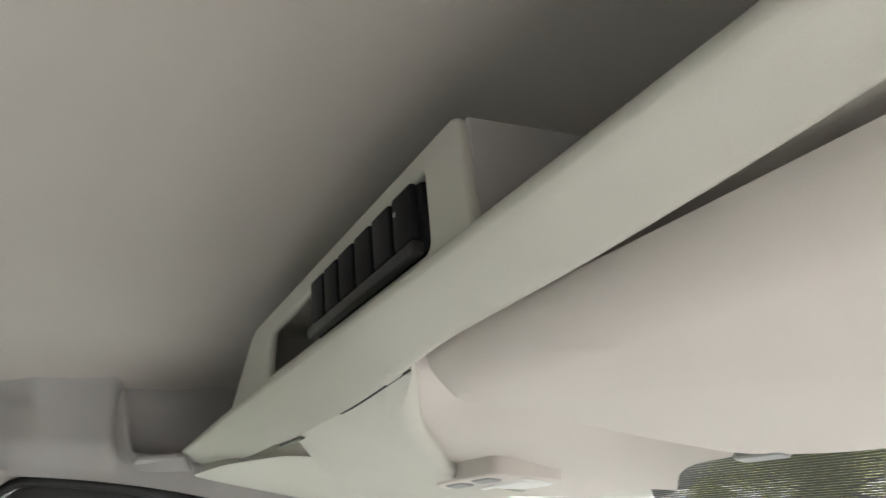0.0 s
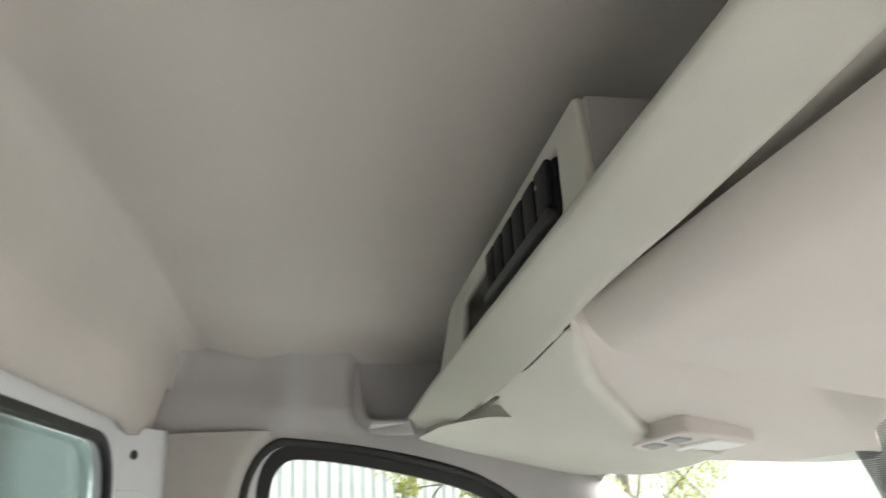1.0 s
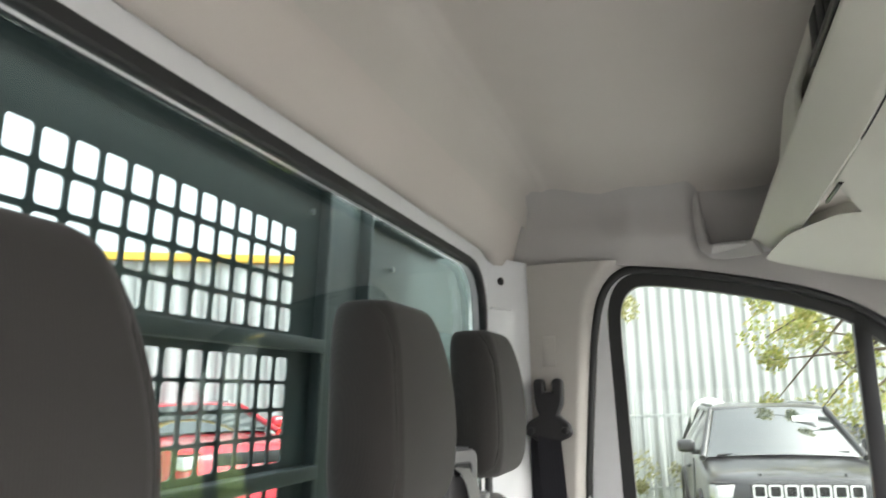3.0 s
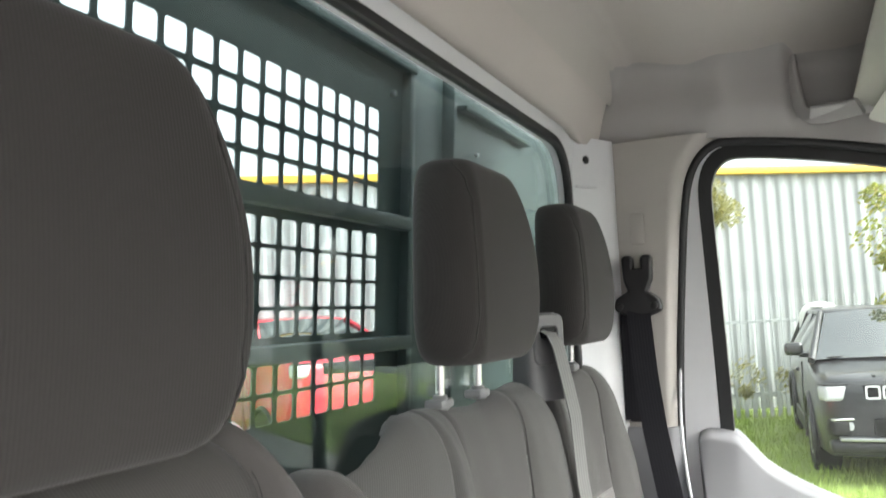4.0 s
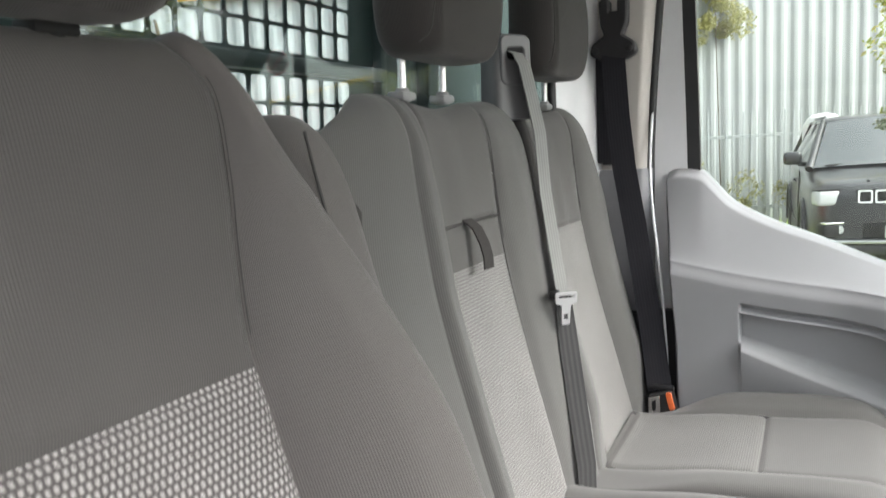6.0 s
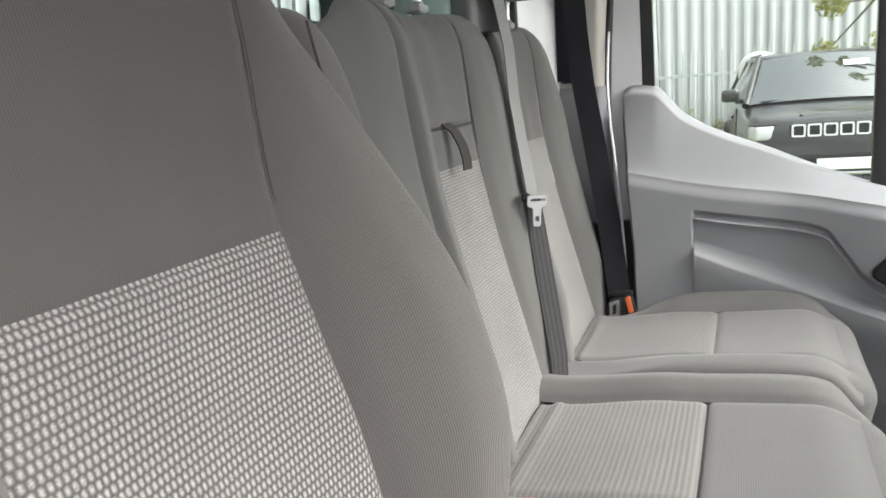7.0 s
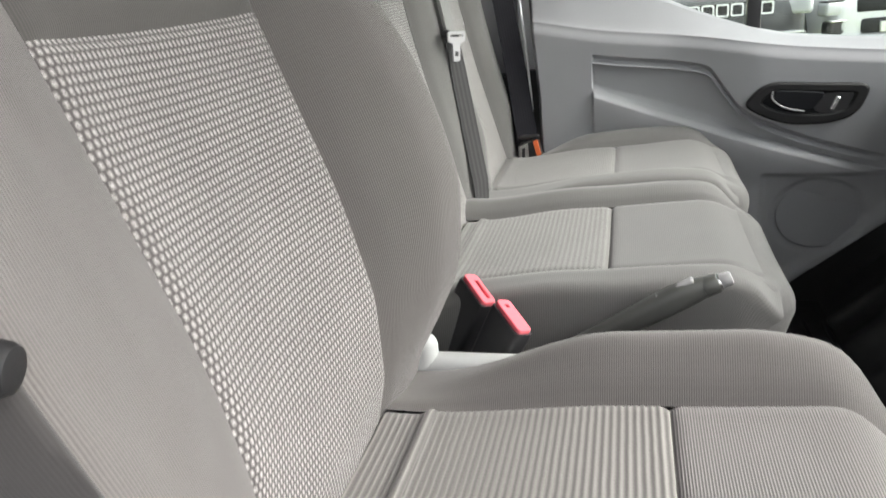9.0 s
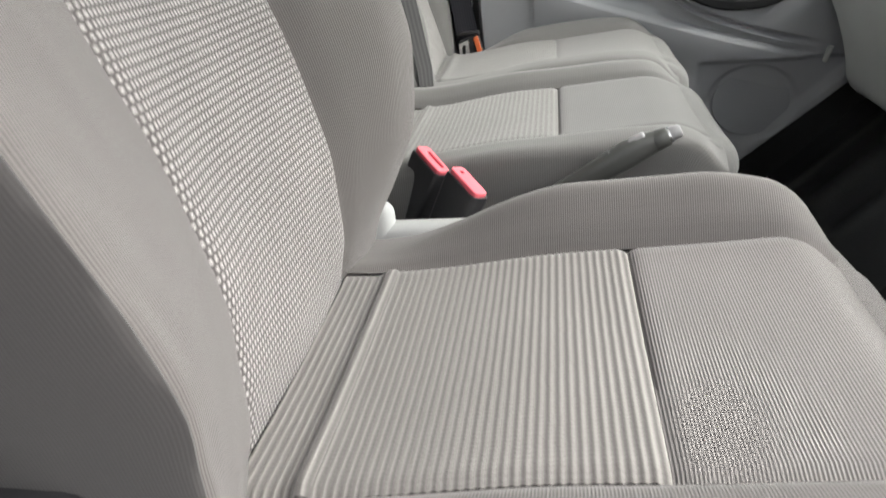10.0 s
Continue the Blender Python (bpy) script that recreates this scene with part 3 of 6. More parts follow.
def beam_ring(y):
    zl = float(LIP_LOW(y))
    up = 0.006 * float(smooth(0.35, 0.75, y))
    r = float(smooth(-0.06, -0.20, y))
    flat = [(0.178, zl + 0.010), (0.178, zl + 0.006), (0.177, zl + 0.003), (0.1755, zl + 0.001), (0.173, zl - 0.001), (0.170, zl - 0.0025), (0.164, zl + 0.0015)]
    roll = [(0.184, zl + 0.024), (0.183, zl + 0.016), (0.181, zl + 0.010), (0.177, zl + 0.0055), (0.172, zl + 0.0035), (0.166, zl + 0.0040), (0.160, zl + 0.0065)]
    nose = [(a[0] + (b[0] - a[0]) * r, y, a[1] + (b[1] - a[1]) * r) for a, b in zip(flat, roll)]
    end = nose[-1]
    return [(0.1205, y, 1.5632 - up), (0.1188, y, 1.5655 - up), (0.1186, y, 1.5685 - up), (0.1200, y, 1.5712 - up), (0.1230, y, 1.5728 - up), (0.1265, y, 1.5728 - up), (0.131, y, 1.5705 - up)] + nose + [(end[0] + (0.1195 - end[0]) * k / 3, y, end[2] + (1.5640 - up - end[2]) * k / 3) for k in (1, 2)]


ring_loft("lip", [beam_ring(y) for y in np.linspace(-0.86, 0.765, 50)], M_BEAM, shelf, "rounded front lip of the shelf")
part("tray", box((0.160, -0.86, 1.5605), (0.50, 0.86, 1.5640), 0.001, 1), M_BEAM, shelf)
part("back_panel", box((0.47, -0.86, 1.556), (0.48, 0.86, 1.60), 0.002, 1), M_BEAM, shelf)

# end of the shelf, turned up against the side trim
END = [(0.128, 0.752, 1.543), (0.100, 0.795, 1.547), (0.070, 0.830, 1.551), (0.048, 0.848, 1.557), (0.034, 0.853, 1.570), (0.027, 0.855, 1.60), (0.022, 0.853, 1.64), (0.018, 0.850, 1.685)]
rings = []
for k, p in enumerate(END):
    wide = Vector((-0.35, -0.5, -0.4)).normalized() if k < 4 else Vector((-0.8, -0.5, 0.0)).normalized()
    t = (Vector(END[min(k + 1, 7)]) - Vector(END[max(k - 1, 0)])).normalized()
    side = t.cross(wide).normalized()
    rings.append([tuple(Vector(p) + wide * a + side * b) for a, b in rrect(0.012, 0.034, 0.005, 3)])
ring_loft("end_lip", rings, M_SIDE, shelf)
part("end_floor", box((0.045, 0.76, 1.550), (0.20, 0.868, 1.558), 0.003, 2), M_SIDE, shelf)

# storage unit on the shelf: a face with a wide opening, and the box behind it
unit = thing("shelf_pocket_unit", "beige plastic pocket unit standing on the roof shelf", "storage unit", (0.132, 0, 1.57))
FACE = rounded([(-0.307, 1.568), (0.40, 1.568), (0.245, 1.648), (-0.300, 1.649)], [0.004, 0.004, 0.02, 0.006], 5)
HOLE = rounded([(-0.256, 1.5795), (0.182, 1.5795), (0.158, 1.630), (-0.256, 1.6375)], [0.012, 0.006, 0.01, 0.006], 5)
plate("face", FACE, [HOLE], 0.008, at_x(0.134), M_BEAM, unit, bevel=0.0025)
part("end_panel", box((0.136, -0.305, 1.564), (0.36, -0.298, 1.650), 0.002, 1), M_SIDE, unit)
part("end_panel", box((0.136, 0.235, 1.564), (0.36, 0.242, 1.648), 0.002, 1), M_BEAM, unit)
part("top_panel", box((0.136, -0.302, 1.644), (0.36, 0.24, 1.650), 0.002, 1), M_BEAM, unit)
part("pocket_back", box((0.22, -0.298, 1.564), (0.226, 0.236, 1.65), 0.001, 1), M_BEAM, unit)
part("divider", box((0.136, -0.012, 1.566), (0.22, -0.006, 1.648), 0.001, 1), M_BEAM, unit)
vent = thing("ribbed_blanking_panel", "black ribbed plastic insert in the shelf pocket", "insert panel", (0.13, -0.13, 1.58))
part("body", box((0.128, -0.250, 1.580), (0.215, -0.016, 1.632), 0.004, 2), M_VENT, vent)
for k in range(6):
    y0 = -0.246 + k * 0.0385
    part("rib", box((0.1225, y0, 1.5925), (0.1285, y0 + 0.033, 1.631), 0.0025, 2), M_VENT, vent)
part("lower_bar", box((0.119, -0.250, 1.580), (0.129, -0.016, 1.590), 0.003, 2), M_BLACK, vent)
part("mark", box((0.1220, -0.221, 1.617), (0.1226, -0.217, 1.620), 0.0, 1), M_GREYPL, vent)


def liner_slab(name, outline, z_off, thick, material, parent, label="", bevel=0.006, slope=-0.2576):
    """A slab that follows the front headliner, hanging below it by z_off at its lower face."""
    ang = math.atan(slope)
    m = Matrix.Translation((0.17, 0, 1.535 - z_off + thick / 2)) @ Matrix.Rotation(-ang, 4, "Y") @ Matrix.Translation((-0.17, 0, 0))
    return plate(name, outline, [], thick, m, material, parent, label, bevel)


def soft_pad(name, outline, radius, tall, low, material, parent, label="", mid=None, rise=0.006):
    """A padded slab with rolled edges. outline: 2D points, anticlockwise; radius(nx, ny): the roll's width by its outward side;
    tall: the roll's height; low(x, y): its lower face."""
    n = len(outline)
    rims = []
    for q in np.r_[-1.0, np.linspace(0, 1, 9)]:
        rim = []
        for i, (x, y) in enumerate(outline):
            (ax, ay), (bx, by) = outline[i - 1], outline[(i + 1) % n]
            nrm = Vector((by - ay, ax - bx)).normalized()
            r = radius(nrm.x, nrm.y)
            c = max(q, 0.0) * math.pi / 2
            px, py = x - nrm.x * r * (1 - math.cos(c)), y - nrm.y * r * (1 - math.cos(c))
            rim.append((px, py, low(px, py) + tall(nrm.x, nrm.y) * (1 - math.sin(c)) + (rise if q < 0 else 0.0)))
        rims.append(rim)
    cx, cy = mid or (0.0, 0.0)
    for k in (0.85, 0.65, 0.4, 0.15) if mid else ():
        rims.append([(cx + (p[0] - cx) * k, cy + (p[1] - cy) * k, low(cx + (p[0] - cx) * k, cy + (p[1] - cy) * k)) for p in rims[9]])
    return ring_loft(name, rims, material, parent, label)


def visor_low(x, y):
    return 1.523 - 0.242 * (x - 0.17)


def console_low(x, y):
    return liner(x) - 0.0095 + max(0.0, float(LIP_LOW(y)) - 1.5270) * float(smooth(0.30, 0.18, x)) - 0.0135 * float(smooth(0.24, 0.62, y)) - 0.004 * float(smooth(0.36, 0.46, x)) * float(smooth(0.10, 0.25, y))


visor = thing("sun_visor", "pale beige padded vinyl sun visor folded up", "sun visor", (0.34, -0.33, 1.48))
VO = rounded([(0.195, -0.70), (0.512, -0.70), (0.508, -0.22), (0.475, -0.145), (0.40, -0.122), (0.282, -0.112), (0.215, -0.094), (0.180, -0.118), (0.185, -0.20)], [0.03, 0.03, 0.05, 0.03, 0.05, 0.05, 0.02, 0.02, 0.03], 8)
soft_pad("pad", VO, lambda nx, ny: 0.011 + 0.026 * float(smooth(-0.2, -0.9, nx)), lambda nx, ny: 0.022 + 0.004 * float(smooth(-0.2, -0.9, nx)), visor_low, M_VISOR, visor)
liner_slab("clip", rounded([(0.484, -0.185), (0.498, -0.185), (0.498, -0.135), (0.484, -0.135)], 0.006, 4), 0.0135, 0.006, M_PALE, visor, "small pale plastic clip", bevel=0.002, slope=-0.242)

visor2 = thing("sun_visor", "beige-grey passenger sun visor folded up beside the centre panel", "sun visor", (0.32, 0.55, 1.48))
V2 = rounded([(0.150, 0.79), (0.163, 0.53), (0.216, 0.378), (0.27, 0.34), (0.37, 0.50), (0.475, 0.57), (0.465, 0.785), (0.24, 0.81)], [0.03, 0.05, 0.03, 0.03, 0.05, 0.05, 0.05, 0.05], 8)[::-1]
soft_pad("pad", V2, lambda nx, ny: 0.011, lambda nx, ny: 0.015, lambda x, y: liner(x) - 0.0205 + 0.0115 * float(smooth(0.56, 0.30, y)), M_BEAM, visor2, mid=(0.30, 0.62))
part("hinge", rod((0.1815, 0.225, 1.5215), (0.1815, 0.325, 1.5215), 0.0028, 12), M_BLACK, visor2, "dark hinge rod")

console = thing("overhead_console", "smooth beige-green plastic centre panel under the roof shelf", "overhead console", (0.3, 0.2, 1.5))
CO = rounded([(0.1755, -0.112), (0.1755, 0.236), (0.186, 0.262), (0.232, 0.362), (0.34, 0.545), (0.46, 0.64), (0.512, 0.50), (0.518, 0.34), (0.500, 0.235), (0.445, 0.285), (0.392, 0.268), (0.318, 0.150), (0.270, 0.080), (0.220, -0.022), (0.194, -0.085)], [0.008, 0.012, 0.015, 0.05, 0.08, 0.06, 0.06, 0.05, 0.03, 0.03, 0.05, 0.06, 0.06, 0.05, 0.03], 6)[::-1]
soft_pad("panel", CO, lambda nx, ny: 0.002 + 0.020 * float(smooth(-0.7, 0.3, nx)) * float(smooth(0.3, -0.2, ny)), lambda nx, ny: 0.003 + 0.008 * float(smooth(-0.7, 0.3, nx)) * float(smooth(0.3, -0.2, ny)), console_low, M_BEAM, console, mid=(0.30, 0.29), rise=0.016)
tube("panel_gap", [(0.1738, y, console_low(0.1755, y) + 0.0012) for y in np.linspace(-0.112, 0.06, 18)], 0.0010, M_RUBBER, console, "thin dark joint")
lamp = thing("dome_lamp", "small cab dome lamp with a clear lens, switched off", "lamp", (0.44, 0.34, 1.44))


def lamp_pad(name, x0, x1, y0, y1, corner, drop, material, label=""):
    soft_pad(name, rounded([(x0, y0), (x1, y0), (x1, y1), (x0, y1)], corner, 5), lambda nx, ny: 0.003, lambda nx, ny: 0.004, lambda x, y: console_low(x, y) - drop + 0.10 * (x - 0.40), material, lamp, label, rise=0.022 if name == "housing" else 0.006)


lamp_pad("housing", 0.400, 0.500, 0.160, 0.350, 0.025, 0.003, M_VISOR)
lamp_pad("lens", 0.445, 0.490, 0.175, 0.300, 0.012, 0.0055, M_TANK, "white lens")
lamp_pad("switch", 0.408, 0.430, 0.200, 0.250, 0.006, 0.0050, M_GREYPL)
lamp_pad("switch", 0.408, 0.430, 0.275, 0.325, 0.006, 0.0050, M_GREYPL)


# ---------- passenger door ----------
door = thing("door_1", "grey plastic passenger door with a black-framed window, closed", "door", (0.3, 0.85, 0.0), kind="structure")
DOOR_TOP = spline([-0.225, -0.212, -0.19, -0.144, -0.115, -0.084, 0.0, 0.09, 0.209, 0.318, 0.40, 0.6, 0.95], [0.90, 0.922, 0.930, 0.924, 0.895, 0.860, 0.812, 0.776, 0.724, 0.685, 0.665, 0.645, 0.63])
DOOR_LEDGE = spline([-0.262, -0.21, -0.03, 0.206, 0.39, 0.6, 0.95], [0.752, 0.743, 0.709, 0.680, 0.652, 0.632, 0.61])
POCKET_UP = spline([-0.06, 0.0, 0.18, 0.205, 0.24, 0.275, 0.32, 0.49, 0.7], [0.636, 0.627, 0.604, 0.596, 0.552, 0.506, 0.475, 0.412, 0.36])
POCKET_LOW = spline([-0.06, 0.10, 0.30, 0.49, 0.7], [0.572, 0.513, 0.452, 0.395, 0.34])


def door_edge(z):
    """Where the trim panel ends towards the pillar."""
    return float(np.interp(z, [0.30, 0.56, 0.74, 0.86, 0.93], [-0.188, -0.192, -0.206, -0.219, -0.225]))


def door_y(x, z):
    top, ledge = float(DOOR_TOP(x)), float(DOOR_LEDGE(x))
    wall = 0.772 - 0.045 * float(smooth(0.10, 0.34, x)) + 0.018 * float(smooth(0.30, 0.05, z))
    if z > ledge:
        t = (z - ledge) / max(top - ledge, 0.01)
        y = wall + 0.012 + (0.862 - wall - 0.012) * (t ** 0.75)
        y += 0.03 * float(smooth(0.9, 1.0, t))
    else:
        y = wall + 0.012 * float(smooth(0.030, 0.0, ledge - z))
    if x > -0.075:
        up, low = float(POCKET_UP(x)), float(POCKET_LOW(x))
        inside = float(smooth(-0.057, -0.052, x)) * float(smooth(0.62, 0.50, x))
        if low < z < up:
            t = (z - low) / max(up - low, 0.002)
            y += inside * 0.020 * float(smooth(0, 0.25, t)) * min(1.0, (up - low) / 0.03)
        if up <= z < up + 0.022:
            y += inside * 0.013 * math.sin(math.pi * (z - up) / 0.022) ** 2
        if z <= low + 0.004:
            y -= inside * 0.017 * float(smooth(low - 0.12, low - 0.02, z)) * float(smooth(low + 0.004, low - 0.012, z))
    # round recess round the loudspeaker
    d = math.hypot(x - 0.458, (z - 0.262) * 1.1)
    y += 0.008 * float(smooth(0.106, 0.096, d))
    if x > 0.325 and z < 0.37:
        y += 0.010 * float(smooth(0.325, 0.340, x)) * float(smooth(0.372, 0.358, z))
    y += 0.05 * float(smooth(door_edge(z) + 0.012, door_edge(z), x))
    return y


def door_low(x):
    return max(0.04, 0.09 + 0.84 * (x - 0.435))


DOOR_ROWS = [0, 24, 70, 82, 112, 130, 170, 190, 240]      # rows at which the levels below lie


def door_at(x, v):
    lo, top, ledge = door_low(x), float(DOOR_TOP(x)), float(DOOR_LEDGE(x))
    up, low = float(POCKET_UP(x)), float(POCKET_LOW(x))
    levels = [lo, max(low - 0.14, lo + 0.01), low - 0.014, low + 0.005, up, up + 0.023, ledge - 0.032, ledge + 0.001, top]
    z = float(np.interp(v, DOOR_ROWS, np.maximum.accumulate(levels)))
    x = max(x, door_edge(z))
    return (x, door_y(x, z) - 0.014 * float(smooth(lo + 0.075, lo + 0.035, z)) + 0.05 * float(smooth(lo + 0.02, lo, z)), z)


patch("trim_panel", door_at, np.r_[np.linspace(-0.225, -0.175, 24), np.linspace(-0.165, -0.065, 14), np.linspace(-0.060, -0.050, 6), np.linspace(-0.045, 0.88, 170)], np.arange(241), M_DOOR, door, "grained grey plastic trim panel", skirt=(0, 0.04, 0))
SEAL = [(-0.256, 0.62), (-0.252, 0.93), (-0.243, 1.10), (-0.217, 1.375), (-0.203, 1.455), (-0.183, 1.500), (-0.155, 1.528), (-0.12, 1.538), (0.0, 1.521), (0.12, 1.494), (0.231, 1.464), (0.29, 1.440), (0.326, 1.419), (0.40, 1.355), (0.494, 1.268), (0.62, 1.145), (0.75, 1.01), (0.9, 0.86)]
OUT2 = [(-0.170, 0.55), (-0.172, 0.98), (-0.180, 1.30), (-0.184, 1.44), (-0.172, 1.488), (-0.148, 1.520), (-0.11, 1.531), (0.0, 1.515), (0.12, 1.488), (0.231, 1.458), (0.29, 1.434), (0.324, 1.413), (0.40, 1.348), (0.494, 1.260), (0.62, 1.137), (0.75, 1.00), (0.88, 0.86), (0.88, 0.55)]
HOLE2 = [(-0.142, 0.58), (-0.145, 0.98), (-0.153, 1.30), (-0.157, 1.43), (-0.148, 1.470), (-0.128, 1.495), (-0.10, 1.502), (0.0, 1.487), (0.12, 1.461), (0.225, 1.432), (0.28, 1.409), (0.31, 1.391), (0.385, 1.326), (0.48, 1.236), (0.60, 1.117), (0.73, 0.98), (0.83, 0.87), (0.83, 0.58)]
plate("window_frame", [(x - (0.03 if x < -0.1 else 0.0), z + (0.03 if z > 1.46 else 0.0)) for x, z in SEAL] + [(0.95, 0.80), (0.95, 0.50), (-0.256, 0.50)], [OUT2], 0.03, at_y(0.907), M_WHITE, door, "white painted door frame")
tube("seal", [(x, 0.884, z) for x, z in cut_corners(SEAL, 2, False)], 0.0095, M_RUBBER, door, "black rubber door seal")
plate("glass_run", cut_corners(OUT2), [cut_corners(HOLE2)], 0.022, at_y(0.903), M_RUBBER, door, "black rubber glass run")
part("divider_bar", box((0.302, 0.892, 0.55), (0.334, 0.916, 1.415), 0.004, 2), M_BLACK, door, "black upright bar of the quarter light")
dp = plate("pane", cut_corners(HOLE2), [], 0.004, at_y(0.908), G_DOOR, door)
dp.visible_shadow = False
tube("flange", cut_corners([(-0.204, 0.800, 0.40), (-0.207, 0.800, 0.56), (-0.222, 0.806, 0.74), (-0.238, 0.822, 0.86), (-0.246, 0.850, 0.95), (-0.243, 0.880, 1.06)], 2, False), 0.0032, M_WHITE, door, "white painted edge of the door opening")

GR = Matrix.Translation((0.458, door_y(0.458, 0.262) - 0.001, 0.262)) @ XZ
plate("speaker_grille", [(0.088 * math.cos(a), 0.080 * math.sin(a)) for a in np.linspace(0, 2 * math.pi, 40, endpoint=False)], [], 0.006, GR, M_LOWER, door, "dark grey loudspeaker grille", bevel=0.002)

# inner release in a dark oval bezel
hb = door_y(0.41, 0.535)
hub = Matrix.Translation((0.408, hb - 0.006, 0.533)) @ Matrix.Rotation(radians(4), 4, "Y") @ XZ
oval = rounded([(-0.122, -0.012), (-0.085, 0.036), (0.125, 0.038), (0.108, -0.020), (0.06, -0.042), (-0.02, -0.048), (-0.075, -0.036)], [0.014, 0.03, 0.02, 0.03, 0.03, 0.04, 0.03], 6)
inner = rounded([(-0.098, -0.008), (-0.072, 0.026), (0.108, 0.027), (0.094, -0.016), (0.05, -0.030), (-0.02, -0.032), (-0.06, -0.026)], [0.012, 0.02, 0.014, 0.02, 0.02, 0.03, 0.02], 6)
release = plate("release_bezel", oval, [inner], 0.016, hub, M_BEZEL, door, "black oval door release surround", bevel=0.005)
plate("release_cup", inner, [], 0.004, hub @ Matrix.Translation((0, 0, 0.004)), M_VENT, release)
plate("release_lever", rounded([(-0.066, 0.006), (-0.062, 0.022), (0.036, 0.020), (0.014, -0.016), (-0.03, -0.014)], 0.008, 4), [], 0.012, hub @ Matrix.Translation((0, 0, -0.003)), M_VENT, release, "black release lever", bevel=0.004)
plate("lock_plate", rounded([(0.040, 0.020), (0.098, 0.021), (0.084, -0.016), (0.046, -0.026), (0.020, -0.016)], 0.008, 4), [], 0.008, hub @ Matrix.Translation((0, 0, -0.001)), M_BLACK, release, "dark grey lock plate", bevel=0.002)
# highlight along the lever's left rim, modelled as a thin grey cord
tube("lever_glint", [tuple(hub @ Vector((a, b, -0.010))) for a, b in cut_corners([(-0.070, 0.021), (-0.072, 0.006), (-0.052, -0.010), (-0.030, -0.0175), (0.000, -0.020)], 2, False)], 0.0020, M_GREYPL, release, "grey cord standing in for the highlight on the lever edge")
plate("lock_knob", rounded([(-0.008, -0.014), (-0.002, -0.014), (0.007, 0.010), (0.002, 0.012)], 0.002, 3), [], 0.010, hub @ Matrix.Translation((0.062, 0.0, -0.004)), M_CHROME, release, "small bright lock tab", bevel=0.003)

sticker = thing("no_smoking_sticker", "round red and white no-smoking sticker on the quarter glass", "sticker", (0.393, 0.905, 1.26))
SC = at_y(0.9035) @ Matrix.Translation((0.393, 1.269, 0)) @ Matrix.Diagonal((1.02, 1.02, 1, 1))
M_STICK = mat("sticker_white", (0.8, 0.78, 0.78), 0.4, vary=0.03)
M_STICKRED = mat("sticker_red", (0.72, 0.19, 0.21), 0.4, vary=0.04)


def circle(r, n=40):
    return [(r * math.cos(2 * math.pi * k / n), r * math.sin(2 * math.pi * k / n)) for k in range(n)]


plate("disc", circle(0.031), [], 0.0008, SC, M_STICK, sticker)
plate("red_ring", circle(0.036), [circle(0.0295)], 0.0012, SC, M_STICKRED, sticker)
plate("slash", [(-0.023, 0.019), (-0.019, 0.023), (0.023, -0.019), (0.019, -0.023)], [], 0.0016, SC, M_STICKRED, sticker)
plate("cigarette", [(-0.020, -0.006), (0.018, -0.006), (0.018, 0.001), (-0.020, 0.001)], [], 0.0012, SC, M_BLACK, sticker)
plate("smoke", [(0.010, 0.004), (0.014, 0.004), (0.018, 0.014), (0.014, 0.014)], [], 0.0012, SC, M_BLACK, sticker)


# ---------- seats ----------
def profile(points):
    """A smooth line through (x, z) points, as a function of its run from 0 to 1."""
    p = np.array(points, float)
    run = np.r_[0, np.cumsum(np.linalg.norm(np.diff(p, axis=0), axis=1))]
    run /= run[-1]
    fx, fz = spline(run, p[:, 0]), spline(run, p[:, 1])
    return lambda v: (float(fx(v)), float(fz(v)))


def run_at_z(pr, z):
    vs = np.linspace(0, 1, 400)
    zs = np.array([pr(v)[1] for v in vs])
    k = int(np.argmax(zs))
    return float(np.interp(z, zs[: k + 1], vs[: k + 1]))


def dip(d, depth=0.006, wide=0.007):
    return depth * math.exp(-(d / wide) ** 2)


